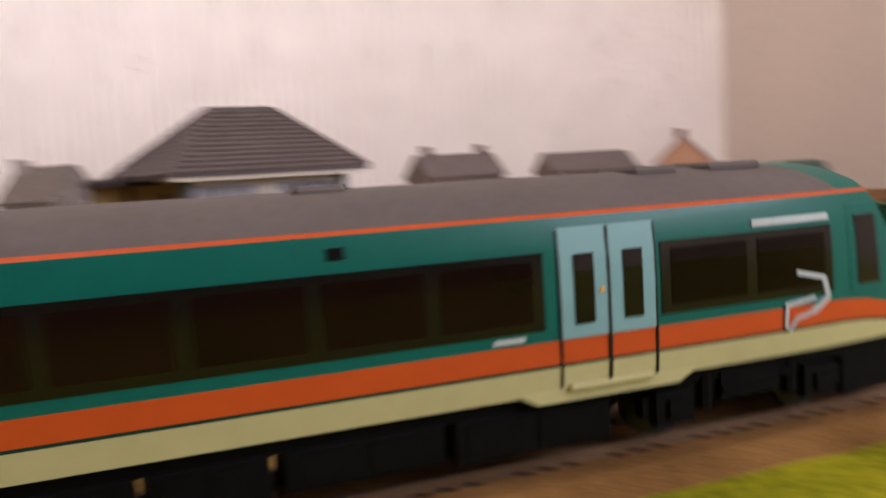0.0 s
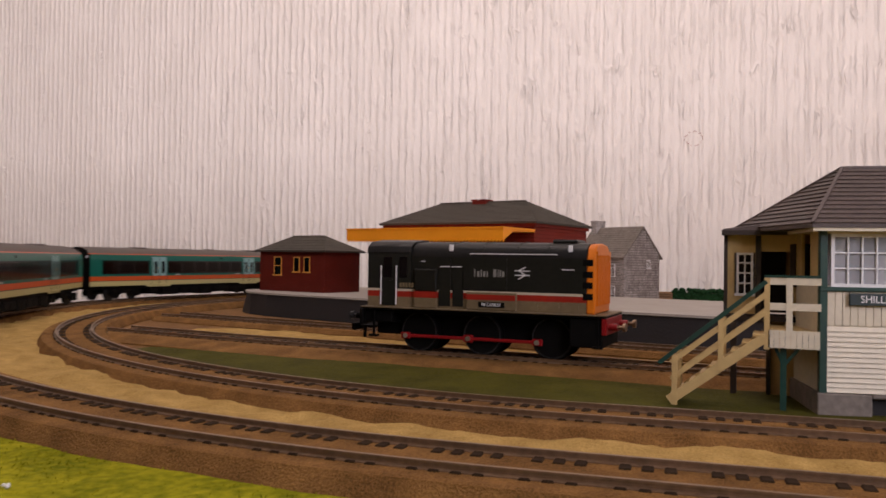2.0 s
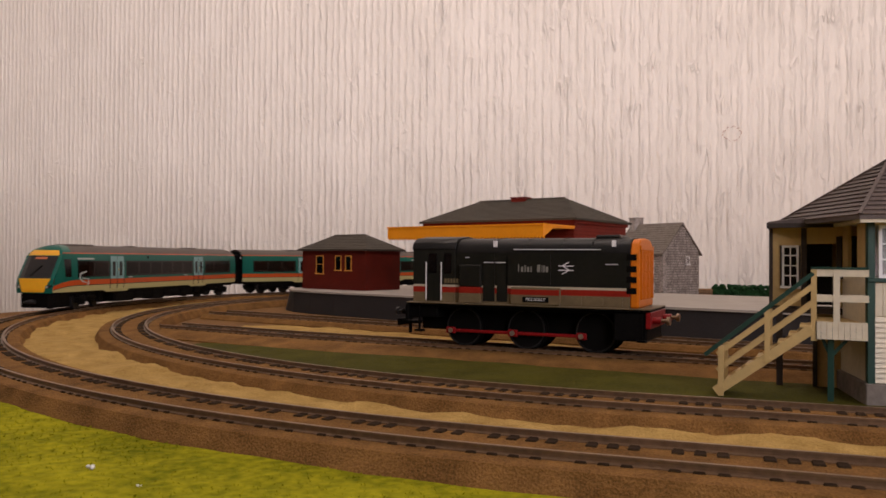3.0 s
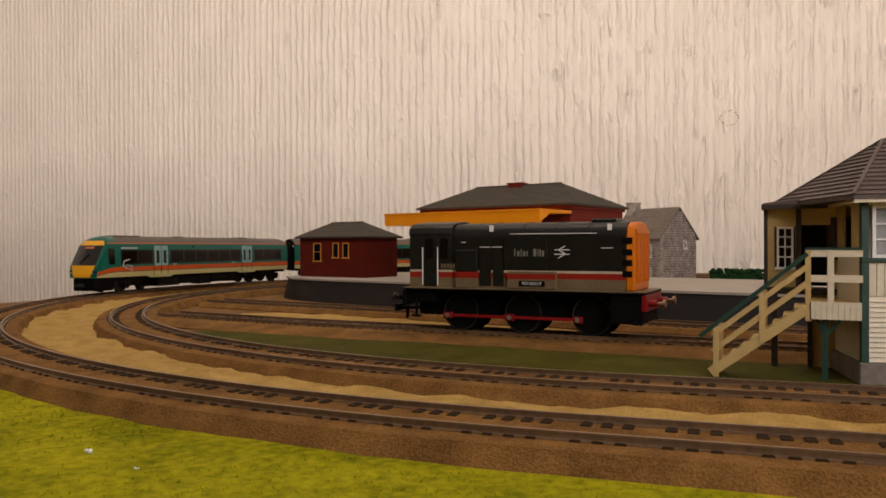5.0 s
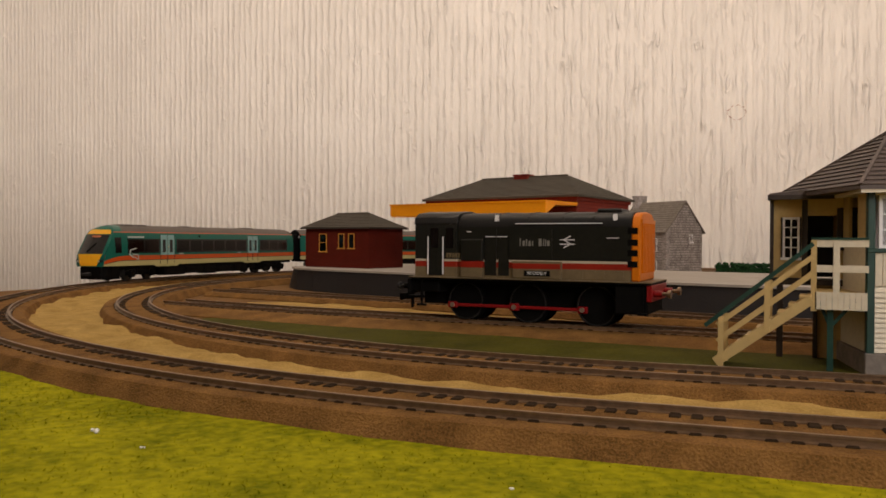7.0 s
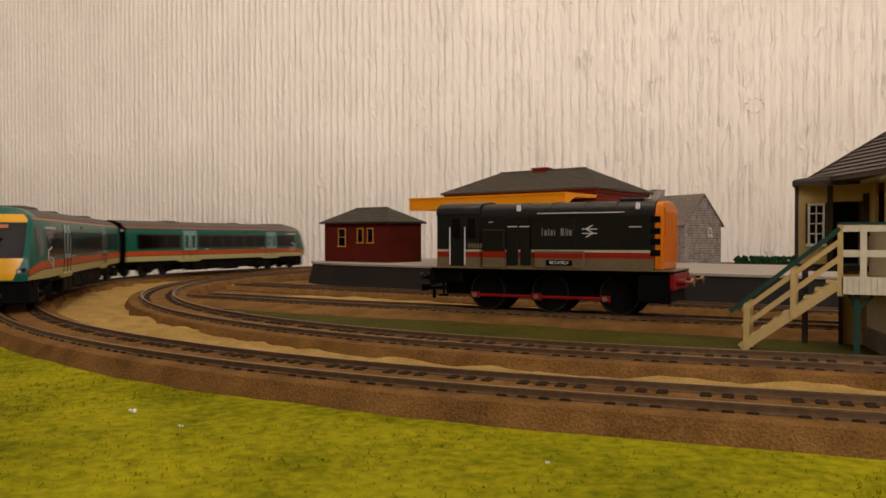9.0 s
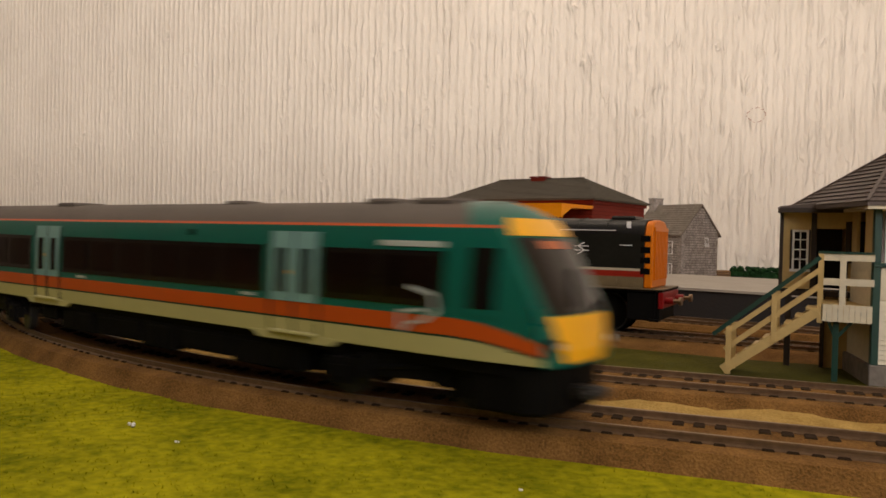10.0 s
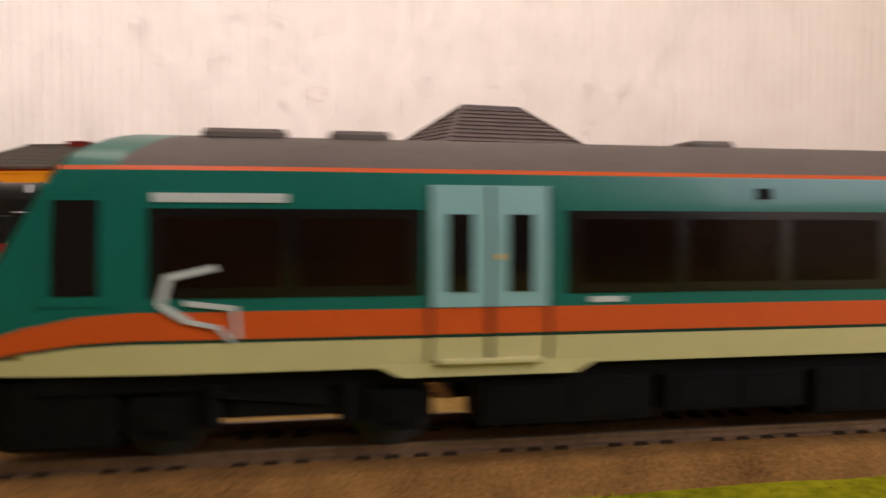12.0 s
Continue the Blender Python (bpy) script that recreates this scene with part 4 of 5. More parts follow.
def sash(parent, x, z, w, h, y, frame_mat, out=0.8, bars=(1, 1), face="y", glass=GLASS_DARK, name="window"):
    """A window on the face y (looking to -y), or on x for face 'x' (looking to +x): frame, bars, pane."""
    def put(a0, a1, b0, b1, d0, d1):
        if face == "y":
            return (a0, a1, y - d1, y - d0, b0, b1)
        return (y + d0, y + d1, a0, a1, b0, b1)
    t = 0.75
    rows = [put(x - w / 2, x - w / 2 + t, z, z + h, 0.0, out), put(x + w / 2 - t, x + w / 2, z, z + h, 0.0, out),
            put(x - w / 2 + t, x + w / 2 - t, z + h - t, z + h, 0.0, out), put(x - w / 2 - 0.6, x + w / 2 + 0.6, z - 0.9, z, 0.0, out + 0.7)]
    for i in range(1, bars[0] + 1):
        c = x - w / 2 + w * i / (bars[0] + 1)
        rows.append(put(c - 0.22, c + 0.22, z, z + h - t, 0.0, out * 0.7))
    for i in range(1, bars[1] + 1):
        c = z + h * i / (bars[1] + 1)
        rows.append(put(x - w / 2 + t, x + w / 2 - t, c - 0.22, c + 0.22, 0.0, out * 0.7))
    win = part(name, boxes(*rows), frame_mat, parent)
    part("pane", boxes(put(x - w / 2 + t, x + w / 2 - t, z, z + h - t, 0.05, 0.2)), glass, win)
    return win


def platform():
    p = thing("platform", PLAT, "station platform with pale top and dark sides", "platform", kind="structure")
    front = [(-104, 36), (-88, 22), (-66, 10), (-40, 3), (-10, 0), (60, -2), (200, -2), (345, -2)]
    back = [(345, 172), (-70, 172), (-104, 120)]
    body = bm_new()
    foot = [bm_v for bm_v in front + back]
    lo = [body.verts.new((x, y, GZ - 1)) for x, y in foot]
    hi = [body.verts.new((x + (5 if x < -80 else 0), y + 1, PZ - 1.4)) for x, y in foot]
    k = len(foot)
    body.faces.new(hi)
    for i in range(k):
        body.faces.new((lo[i], lo[(i + 1) % k], hi[(i + 1) % k], hi[i]))
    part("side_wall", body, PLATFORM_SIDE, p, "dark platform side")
    top = bm_new()
    prism(top, [(x + (4 if x < -80 else 0), y - 0.4) for x, y in foot], "z", PZ - 1.4, PZ)
    part("paving", top, CONCRETE, p, "pale paving")


platform()


def waiting_hut():
    h = thing("waiting_hut", on_platform(-84, 37, PZ), "dark red brick hut with grey hipped roof", "hut")
    part("wall", boxes((0, 73, 0, 43, 0, 33.5)), BRICK, h, "dark red brick walls")
    course = bm_new()
    for z in np.arange(2.0, 33, 2.4):
        box(course, -0.12, 73.12, -0.12, 43.12, z, z + 0.35)
    part("brick_course", course, BRICK, h)
    roof = part("roof", hip_roof(-3, 76, -3, 46, 33.6, 17, 54, 46), SLATE, h, "grey slate roof")
    slate_rows(roof, SLATE, -3, 76, -3, 46, 33.6, 17, 54, 46, 9)
    part("ridge", boxes((17, 54, 20.7, 22.3, 45.6, 46.6)), SLATE, roof)
    part("gutter", boxes((-3.4, 76.4, -3.6, -2.9, 32.2, 33.4), (75.9, 76.6, -3.4, 46.4, 32.2, 33.4)), DARK_TIMBER, roof)
    sash(h, 21, 13.5, 9.0, 15.0, 0, WINDOW_YELLOW, bars=(0, 1), out=0.35)
    sash(h, 42.5, 16.5, 7.0, 12.0, 0, WINDOW_YELLOW, bars=(0, 0), out=0.35)
    sash(h, 54, 16.5, 7.0, 12.0, 0, WINDOW_YELLOW, bars=(0, 0), out=0.35)


waiting_hut()


def station():
    s = thing("station_building", on_platform(35, 56, PZ), "red brick station with grey hipped roof and orange canopy", "station")
    L, D = 130, 88
    part("wall", boxes((0, L, 0, D, 0, 54)), BRICK_RED, s, "red brick walls")
    course = bm_new()
    for z in np.arange(2.0, 53, 2.6):
        box(course, -0.14, L + 0.14, -0.14, D + 0.14, z, z + 0.4)
    part("brick_course", course, BRICK, s)
    part("fascia", boxes((-1.5, L + 1.5, -1.5, D + 1.5, 51.5, 54.2)), BRICK_RED, s)
    roof = part("roof", hip_roof(-3.5, L + 3.5, -3.5, D + 3.5, 55.0, 22, 100, 73), SLATE, s, "grey slate roof")
    slate_rows(roof, SLATE, -3.5, L + 3.5, -3.5, D + 3.5, 55.0, 22, 100, 73, 16)
    part("ridge", boxes((22, 100, 43, 45, 72.6, 73.8)), SLATE, roof)
    part("chimney", soft(boxes((55, 67, 39, 49, 66, 74), (54.2, 60, 38.2, 49.8, 74, 75.2), (61.8, 67.8, 38.2, 49.8, 74, 75.2)), 0.3), BRICK_RED, s, "red chimney stack")
    can = part("canopy", soft(boxes((-1, L, -43, 0, 47.4, 48.8)), 0.2), CANOPY, s, "orange platform canopy")
    val = bm_new()
    box(val, -1.4, L + 0.4, -44, -43, 41.0, 49.0)
    box(val, -1.4, -0.4, -43, 0, 41.0, 49.0)
    prism(val, [(-43, 41.0), (-43, 49.0), (0, 49.0), (0, 47.6), (-30, 47.0)], "x", L - 0.6, L + 0.4)
    box(val, -1.8, L + 0.8, -44.6, -42.4, 48.4, 49.6)
    box(val, L - 1.2, L + 0.8, -43, 0, 48.4, 49.6)
    for x in np.arange(-0.4, L, 2.6):
        prism(val, [(x, 41.0), (x + 2.0, 41.0), (x + 1.0, 39.6)], "y", -44, -43.2)
    part("valance", val, CANOPY, can, "orange toothed valance")
    for x in (18, 44, 84, 110):
        sash(s, x, 14, 11, 22, 0, WINDOW_YELLOW, bars=(1, 1))
    sign = part("sign", boxes((L + 0.2, L + 0.9, 18, 46, 36, 40)), WHITE, s, "white name board")


station()


# ---- the cottage behind ----
def cottage():
    c = thing("stone_cottage", pose(-0.130, 0.827, GZ * MM, 0, 0, -32), "grey stone card cottage with slate roof", "house")
    # gable end at x 0, house reaches back along -x
    L, W, E, R = 68, 54, 52, 82.5
    gable = bm_new()
    prism(gable, [(-W / 2, 0), (W / 2, 0), (W / 2, E), (0, R - 1), (-W / 2, E)], "x", -L, 0)
    part("wall", gable, STONE_DARK, c, "pale stone gable walls")
    part("front_wall", boxes((-L + 0.5, -1.5, -W / 2 - 0.5, -W / 2, 0, E)), STONE_DARK, c, "dark stone front")
    st = bm_new()
    rng = random.Random(4)
    z = 1.0
    while z < R - 6:
        half = W / 2 if z < E else (W / 2) * (R - z) / (R - E)
        y = -half + 0.5
        while y < half - 3:
            w = rng.uniform(3.0, 7.0)
            w = min(w, half - 0.5 - y)
            box(st, -0.1, rng.uniform(0.5, 1.2), y, y + w - 0.6, z, z + 1.9)
            y += w
        if z < E:
            x = -L + 1
            while x < -4:
                w = min(rng.uniform(3.0, 7.0), -2 - x)
                if w > 1:
                    box(st, x, x + w - 0.5, -W / 2 - rng.uniform(0.8, 1.4), -W / 2 - 0.4, z, z + 1.9)
                x += w
        z += 2.6
    part("stonework", st, STONE, c, kind="stuff")
    roof = bm_new()
    for s in (-1, 1):
        prism(roof, [(s * (W / 2 + 3), E - 3.2), (s * (W / 2 + 3), E - 1.8), (0, R + 0.8), (0, R - 0.8)], "x", -L - 2, 2)
    rf = part("roof", roof, STONE_DARK, c, "grey slate roof")
    rows = bm_new()
    for i in range(14):
        f = i / 14
        y, zz = -(W / 2 + 3) * (1 - f), E - 1.8 + (R + 0.8 - E + 1.8) * f
        box(rows, -L - 2, 2, y - 0.2, y + 1.6, zz - 0.1, zz + 0.5)
    part("slate_course", rows, STONE_DARK, rf, kind="stuff")
    part("chimney", soft(boxes((-L + 1, -L + 9, -7, 7, R - 8, R + 7), (-L + 0.4, -L + 9.6, -7.6, 7.6, R + 7, R + 8.2)), 0.3), STONE, c, "stone chimney")
    for x in (-54, -16):
        for z in (8, 31):
            sash(c, x, z, 9.5, 13, -W / 2 - 0.6, WHITE, bars=(1, 2))
    sash(c, 9, 40, 5, 8, 0.3, WHITE, bars=(1, 1), face="x")
    for i in range(10):
        part("quoin", boxes((-3 if i % 2 else -5, 0.7, -W / 2 - 1.1, -W / 2 + (5 if i % 2 else 3), 2 + i * 5.2, 2 + i * 5.2 + 4.6)), STONE, c)
    return c


cottage()


# ---- the signal box ----
def signal_box():
    s = thing("signal_box", pose(0.013, 0.262, 0), "cream timber signal box with dark green posts and slate roof", "signal box")
    W, D = 46, 42
    part("plinth", soft(boxes((-1.2, 14, -1.4, D, GZ - 1, 12.8), (32, W + 3, -1.4, D, GZ - 1, 12.8), (14, 32, 1.5, D, GZ - 1, 12.8), (14, 32, -1.4, 1.5, 11.6, 12.8)), 0.3), STONE_DARK, s, "grey stone plinth")
    # dark sheet painted as the shade in the plinth opening
    part("locking_opening", boxes((14.2, 31.8, 1.3, 1.6, GZ, 11.6)), INTERIOR_SHADE, s)
    part("lower_wall", boxes((0, W, 0.4, D, 12.8, 45.0)), CREAM_WOOD, s, "cream boarded wall")
    for z in np.arange(13.0, 32.6, 1.52):
        bm = bm_new()
        prism(bm, [(0.45, z), (-0.45, z + 0.05), (0.05, z + 1.45), (0.45, z + 1.45)], "x", 1.6, W - 1.6)
        part("weatherboard", bm, CREAM_WOOD, s)
    for x in np.arange(1.8, W - 2, 2.14):
        part("upright_board", boxes((x, x + 1.95, -0.1, 0.4, 33.2, 43.2)), CREAM_WOOD, s)
    part("sill", soft(boxes((-0.6, W + 0.6, -1.0, 0.8, 43.3, 44.6)), 0.2), GREEN_WOOD, s, "dark green sill rail")
    for x in (-0.6, W - 1.6):
        part("corner_post", soft(boxes((x, x + 2.2, -0.7, 1.6, 12.0, 62.2)), 0.2), GREEN_WOOD, s, "dark green corner post")
    part("rear_wall", boxes((0, W, D - 1, D, 45, 62), (W - 1, W, 2, D - 1, 45, 62)), OCHRE_WOOD, s)
    part("side_wall", boxes((0, 1, 2, 12, 45, 62), (0, 1, 22, D - 1, 45, 62)), OCHRE_WOOD, s)
    part("lever_floor", boxes((1, W - 1, 1, D - 1, 44.0, 45.0)), INTERIOR_SHADE, s)
    part("head_rail", boxes((-0.4, W + 0.4, -0.6, 1.2, 60.6, 62.4)), CREAM_WOOD, s)
    for a in (2.6, 25.6):
        win = part("window", boxes((a, a + 1.0, -0.4, 0.8, 44.6, 60.6), (a + 16.6, a + 17.6, -0.4, 0.8, 44.6, 60.6), (a + 1, a + 16.6, -0.4, 0.8, 44.6, 45.6), (a + 1, a + 16.6, -0.4, 0.8, 59.6, 60.6)), WHITE, s, "white glazed sash")
        for k in (1, 2, 3):
            part("glazing_bar", boxes((a + 0.8 + 4.0 * k - 0.22, a + 0.8 + 4.0 * k + 0.22, -0.25, 0.35, 45.6, 59.6)), WHITE, win)
        for z in (50.2, 54.9):
            part("glazing_bar", boxes((a + 1, a + 16.6, -0.2, 0.3, z - 0.22, z + 0.22)), WHITE, win)
        p = part("pane", boxes((a + 1, a + 16.6, 0.4, 0.6, 45.6, 59.6)), PANE, win)
        p.visible_shadow = False
    part("mullion", boxes((20.6, 25.2, -0.3, 0.9, 44.6, 60.6)), CREAM_WOOD, s)
    part("curtain", boxes((1.5, W - 1.5, 16, 16.6, 45, 61)), material("net_curtain", (0.42, 0.33, 0.31), 0.9, vary=0.35, fine=260, coarse=150), s, "mauve curtain inside")
    roof = part("roof", hip_roof(-4, W + 6, -5.5, D + 5, 63.4, 12, 31.5, 82.6, 21, -13), BOX_ROOF, s, "brown grey slate roof")
    slate_rows(roof, BOX_ROOF, -4, W + 6, -5.5, D + 5, 63.4, 12, 31.5, 82.6, 13, 21, 0.5, -13)
    hips = bm_new()
    for e, r in (((-4, -5.5, 63.6), (12, 21, 82.9)), ((W + 6, -5.5, 63.6), (31.5, 21, 82.9)), ((-17, D + 5, 63.6), (12, 21, 82.9)), ((12, 21, 82.9), (31.5, 21, 82.9))):
        beam(hips, e, r, 1.1, 0.9)
    part("hip_tile", hips, BOX_ROOF, roof)
    part("fascia", boxes((-3.7, W + 3.7, -5.2, -4.4, 61.2, 62.3), (-3.7, -2.9, -4.4, D + 4, 61.2, 62.3), (W + 2.9, W + 3.7, -4.4, D + 4, 61.2, 62.3)), CREAM_WOOD, roof, "cream eaves board")
    part("soffit", boxes((-2.9, W + 2.9, -4.4, D + 4.0, 61.4, 61.8)), CREAM_WOOD, roof)
    plate = part("name_board", soft(boxes((7.5, 34, -1.5, -0.6, 39.2, 42.8)), 0.15), material("sign_board_green", (0.02, 0.035, 0.035), 0.4), s, "dark name board")
    lettering("station_name", "SHILLINGSTONE", 3.1, WHITE, plate, Matrix.Translation((20.75 * MM, -1.58 * MM, 41.0 * MM)) @ Matrix.Rotation(math.pi / 2, 4, "X"), 0.9)
    # the main block stands turned a little from the landing
    for o in s.children:
        o.matrix_basis = pose(0, 0, 0, 0, 0, 13)
    # porch beside the box, over the landing
    part("porch_wall", boxes((-29, -28, 28, D, 34, 60), (-28, -25.6, 28, 29, 34, 60), (-19.6, -19, 28, 29, 34, 60), (-25.6, -19.6, 28, 29, 34, 41), (-25.6, -19.6, 28, 29, 55, 60), (-19, -17.5, 28, 29, 34, 60), (-17.5, -8, 28, 29, 55.5, 60), (-8, 0, 28, 29, 34, 44.5), (-8, 0, 28, 29, 58, 60), (-1, 0, 28, 29, 44.5, 58)), OCHRE_WOOD, s, "ochre boarded porch")
    part("porch_head", boxes((-29, 0, 28, 29, 60, 61.6), (-29, -28, 29, D, 60, 61.6)), OCHRE_WOOD, s)
    # porch back coloured as the shade seen through its doorway
    part("porch_back", boxes((-28, 0, D - 1, D, 34, 60)), INTERIOR_SHADE, s)
    part("porch_frame", boxes((-29.4, -28.2, 27.4, 28.0, 30, 61), (-19.2, -17.4, 27.4, 28.0, 34, 61), (-8.4, -7.4, 27.4, 28, 34, 58), (-25.9, -25.3, 27.5, 28, 41, 55), (-19.9, -19.3, 27.5, 28, 41, 55)), DARK_TIMBER, s, "dark timber framing")
    sash(s, -22.6, 41, 5.4, 14, 28.2, WHITE, bars=(1, 3), out=0.4)
    sash(s, -4.2, 44.5, 6.4, 13.6, 28.2, DARK_TIMBER, bars=(1, 0), out=0.5)
    part("porch_roof", soft(prism(bm_new(), [(-29.6, 61.6), (-29.6, 63.2), (-12, 65.4), (-3, 66.2), (-3, 61.6)], "y", 24, D + 2), 0.3), BOX_ROOF, s, "low slate porch roof")
    part("porch_fascia", boxes((-29.9, -9, 23.6, 24.0, 61.0, 62.6), (-30.0, -29.6, 24, D + 2, 61.0, 62.8)), DARK_TIMBER, s)
    part("porch_floor", boxes((-29, 0, 28, D, 31.5, 33.5)), DARK_TIMBER, s)
    part("under_wall", boxes((-15, 0, 30, 31, GZ - 1, 31.5)), OCHRE_WOOD, s, "ochre boarded wall under the porch")
    part("under_post", boxes((-15.6, -14.2, 28.8, 30.2, GZ - 1, 31.5), (-27, -25, 27, 29, GZ - 1, 31.5)), DARK_TIMBER, s)
    # landing
    part("landing_floor", boxes((-14.5, 0, -0.5, 28, 29.6, 30.6)), OCHRE_WOOD, s)
    for x in np.arange(-14.6, -0.8, 1.6):
        part("fascia_board", boxes((x, x + 1.5, -1.6, -0.5, 25.6, 31.0)), CREAM_WOOD, s)
    part("landing_edge", boxes((-15.6, -14.6, -1.2, 28, 25.6, 31.0)), OCHRE_WOOD, s)
    for x0, x1, z in ((-15.6, 0, 46.0), (-15.6, 0, 38.2)):
        part("landing_rail", boxes((x0, x1, -1.4, -0.5, z - 1.1, z + 1.1)), CREAM_WOOD, s)
    part("landing_cap", boxes((-15.8, 0, -1.7, -0.2, 47.1, 47.8)), GREEN_WOOD, s)
    part("landing_post", boxes((-9.6, -7.8, -1.6, -0.4, 31, 47)), CREAM_WOOD, s)
    part("landing_post", boxes((-15.8, -14.2, -1.6, 0.0, 25, 47)), OCHRE_WOOD, s)
    part("support_post", boxes((-11.2, -9.4, 0.6, 2.4, GZ - 1, 29.6)), GREEN_WOOD, s, "green landing post")
    br = bm_new()
    beam(br, (-10.3, 1.5, 20), (-3, 1.5, 29), 1.0, 1.0)
    beam(br, (-10.3, 1.5, 20), (-14, 1.5, 29), 1.0, 1.0)
    part("brace", br, GREEN_WOOD, s)
    # stairs
    x0, z0, x1, z1 = -43.5, GZ, -15.5, 29.5
    for y in (-4.6, 8.6):
        bm = bm_new()
        beam(bm, (x0, y, z0 + 1.6), (x1, y, z1 - 0.6), 0.9, 3.0)
        part("stringer", bm, OCHRE_WOOD, s, "ochre stair stringer")
        for k, dz in ((0, 13.6), (1, 8.4)):
            bm = bm_new()
            beam(bm, (x0 + 0.5, y, z0 + dz), (x1, y, z1 + dz - 1.4), 0.8, 1.5)
            part("stair_rail", bm, OCHRE_WOOD, s)
        bm = bm_new()
        beam(bm, (x0 - 3.2, y, z0 + 13.2), (x1 + 0.4, y, z1 + 16.4), 1.5, 1.3)
        part("handrail", bm, GREEN_WOOD, s, "dark green handrail")
        for f in (0.06, 0.55):
            x = x0 + (x1 - x0) * f
            z = z0 + (z1 - z0) * f
            part("baluster", boxes((x - 0.8, x + 0.8, y - 0.7, y + 0.7, max(GZ - 1, z - 1.0), z + 15)), OCHRE_WOOD, s)
    for i in range(9):
        f = (i + 0.5) / 9
        x, z = x0 + (x1 - x0) * f, z0 + (z1 - z0) * f
        part("tread", boxes((x - 1.9, x + 1.5, -4.3, 8.3, z + 0.9, z + 1.6)), OCHRE_WOOD, s)
    return s


signal_box()


# ---- hedges, fence and the far houses ----
def hedge(name, x0, x1, y0, y1, h, label, rot=0.0):
    rng = random.Random(int(abs(x0 * 3 + y0)))
    bm = bm_new()
    n = int((x1 - x0) * (y1 - y0) * 0.10) + 60
    box(bm, x0, x1, y0, y1, GZ - 1, h * 0.8)
    for _ in range(n):
        x, y, z = rng.uniform(x0, x1), rng.uniform(y0, y1), rng.uniform(GZ + 1, h)
        if rng.random() < 0.5:
            y = y0 if rng.random() < 0.7 else y1
        else:
            z = h * rng.uniform(0.86, 0.95)
        bmesh.ops.create_icosphere(bm, subdivisions=1, radius=rng.uniform(1.2, 2.6), matrix=Matrix.Translation((x, y, z)) @ Matrix.Rotation(rng.uniform(0, 3), 4, "Z"))
    return tagged(part(name, bm, HEDGE), label, "hedge")


hedge("hedge", -104, 26, 868, 894, 24, "low dark green flock hedge behind the platform")
hedge("hedge", 118, 520, 462, 486, 24, "dark green flock hedge beside the lane")


def lane():
    sheet("lane", [(75, 398), (640, 440), (640, 500), (75, 446)], GZ - 0.6, CONCRETE, "pale lane beyond the siding", "road", bumpy=0.2, step=30, hgt=1.4)
    sheet("yard", [(100, 500), (640, 500), (640, 900), (180, 900), (60, 640)], GZ - 0.6, material("yard_gravel", (0.30, 0.25, 0.20), 0.9, vary=0.2), "pale gravel yard before the houses", "yard", bumpy=0.3, step=40, hgt=0.9)


lane()


def fence():
    f = thing("board_fence", pose(0.150, 0.80, GZ * MM, 0, 0, -4), "maroon board fence with three panels", "fence")
    for i in range(3):
        part("panel", boxes((i * 27, i * 27 + 25, 0, 2, 0, 31)), MAROON, f)
    for i in range(4):
        part("post", boxes((i * 27 - 2, i * 27, -0.6, 2.6, 0, 33)), DARK_TIMBER, f)


fence()


def terrace_house(m, label, wall, roof_mat, chimneys, L=90, W=60, E=52, R=76, brick=None):
    """A plain two-storey house, ridge along x."""
    h = thing("house", m, label, "house", "houses behind the yard")
    body = bm_new()
    prism(body, [(-W / 2, 0), (W / 2, 0), (W / 2, E), (0, R - 1), (-W / 2, E)], "x", 0, L)
    part("wall", body, wall, h)
    rf = bm_new()
    for s in (-1, 1):
        prism(rf, [(s * (W / 2 + 3), E - 2.6), (s * (W / 2 + 3), E - 1.2), (0, R + 0.8), (0, R - 0.8)], "x", -2, L + 2)
    roof = part("roof", rf, roof_mat, h)
    for i in range(11):
        f = i / 11
        y, z = -(W / 2 + 3) * (1 - f), E - 1.2 + (R + 2.0 - E) * f
        part("tile_course", boxes((-2, L + 2, y - 0.2, y + 1.6, z - 0.1, z + 0.5)), roof_mat, roof)
    for x in chimneys:
        part("chimney", soft(boxes((x - 5, x + 5, -5, 5, R - 8, R + 9), (x - 5.6, x + 5.6, -5.6, 5.6, R + 9, R + 10.2)), 0.3), brick or wall, h)
    for x in (18, L - 18):
        for z in (8, 30):
            sash(h, x, z, 12, 14, -W / 2, WHITE, bars=(1, 1))
    part("porch", boxes((L / 2 - 9, L / 2 + 9, -W / 2 - 9, -W / 2, 24, 26), (L / 2 - 8, L / 2 - 6.4, -W / 2 - 8, -W / 2 - 6.4, 0, 24), (L / 2 + 6.4, L / 2 + 8, -W / 2 - 8, -W / 2 - 6.4, 0, 24)), wall, h)
    part("door", boxes((L / 2 - 5, L / 2 + 5, -W / 2 - 0.8, -W / 2, 0, 21)), DARK_TIMBER, h)
    return h


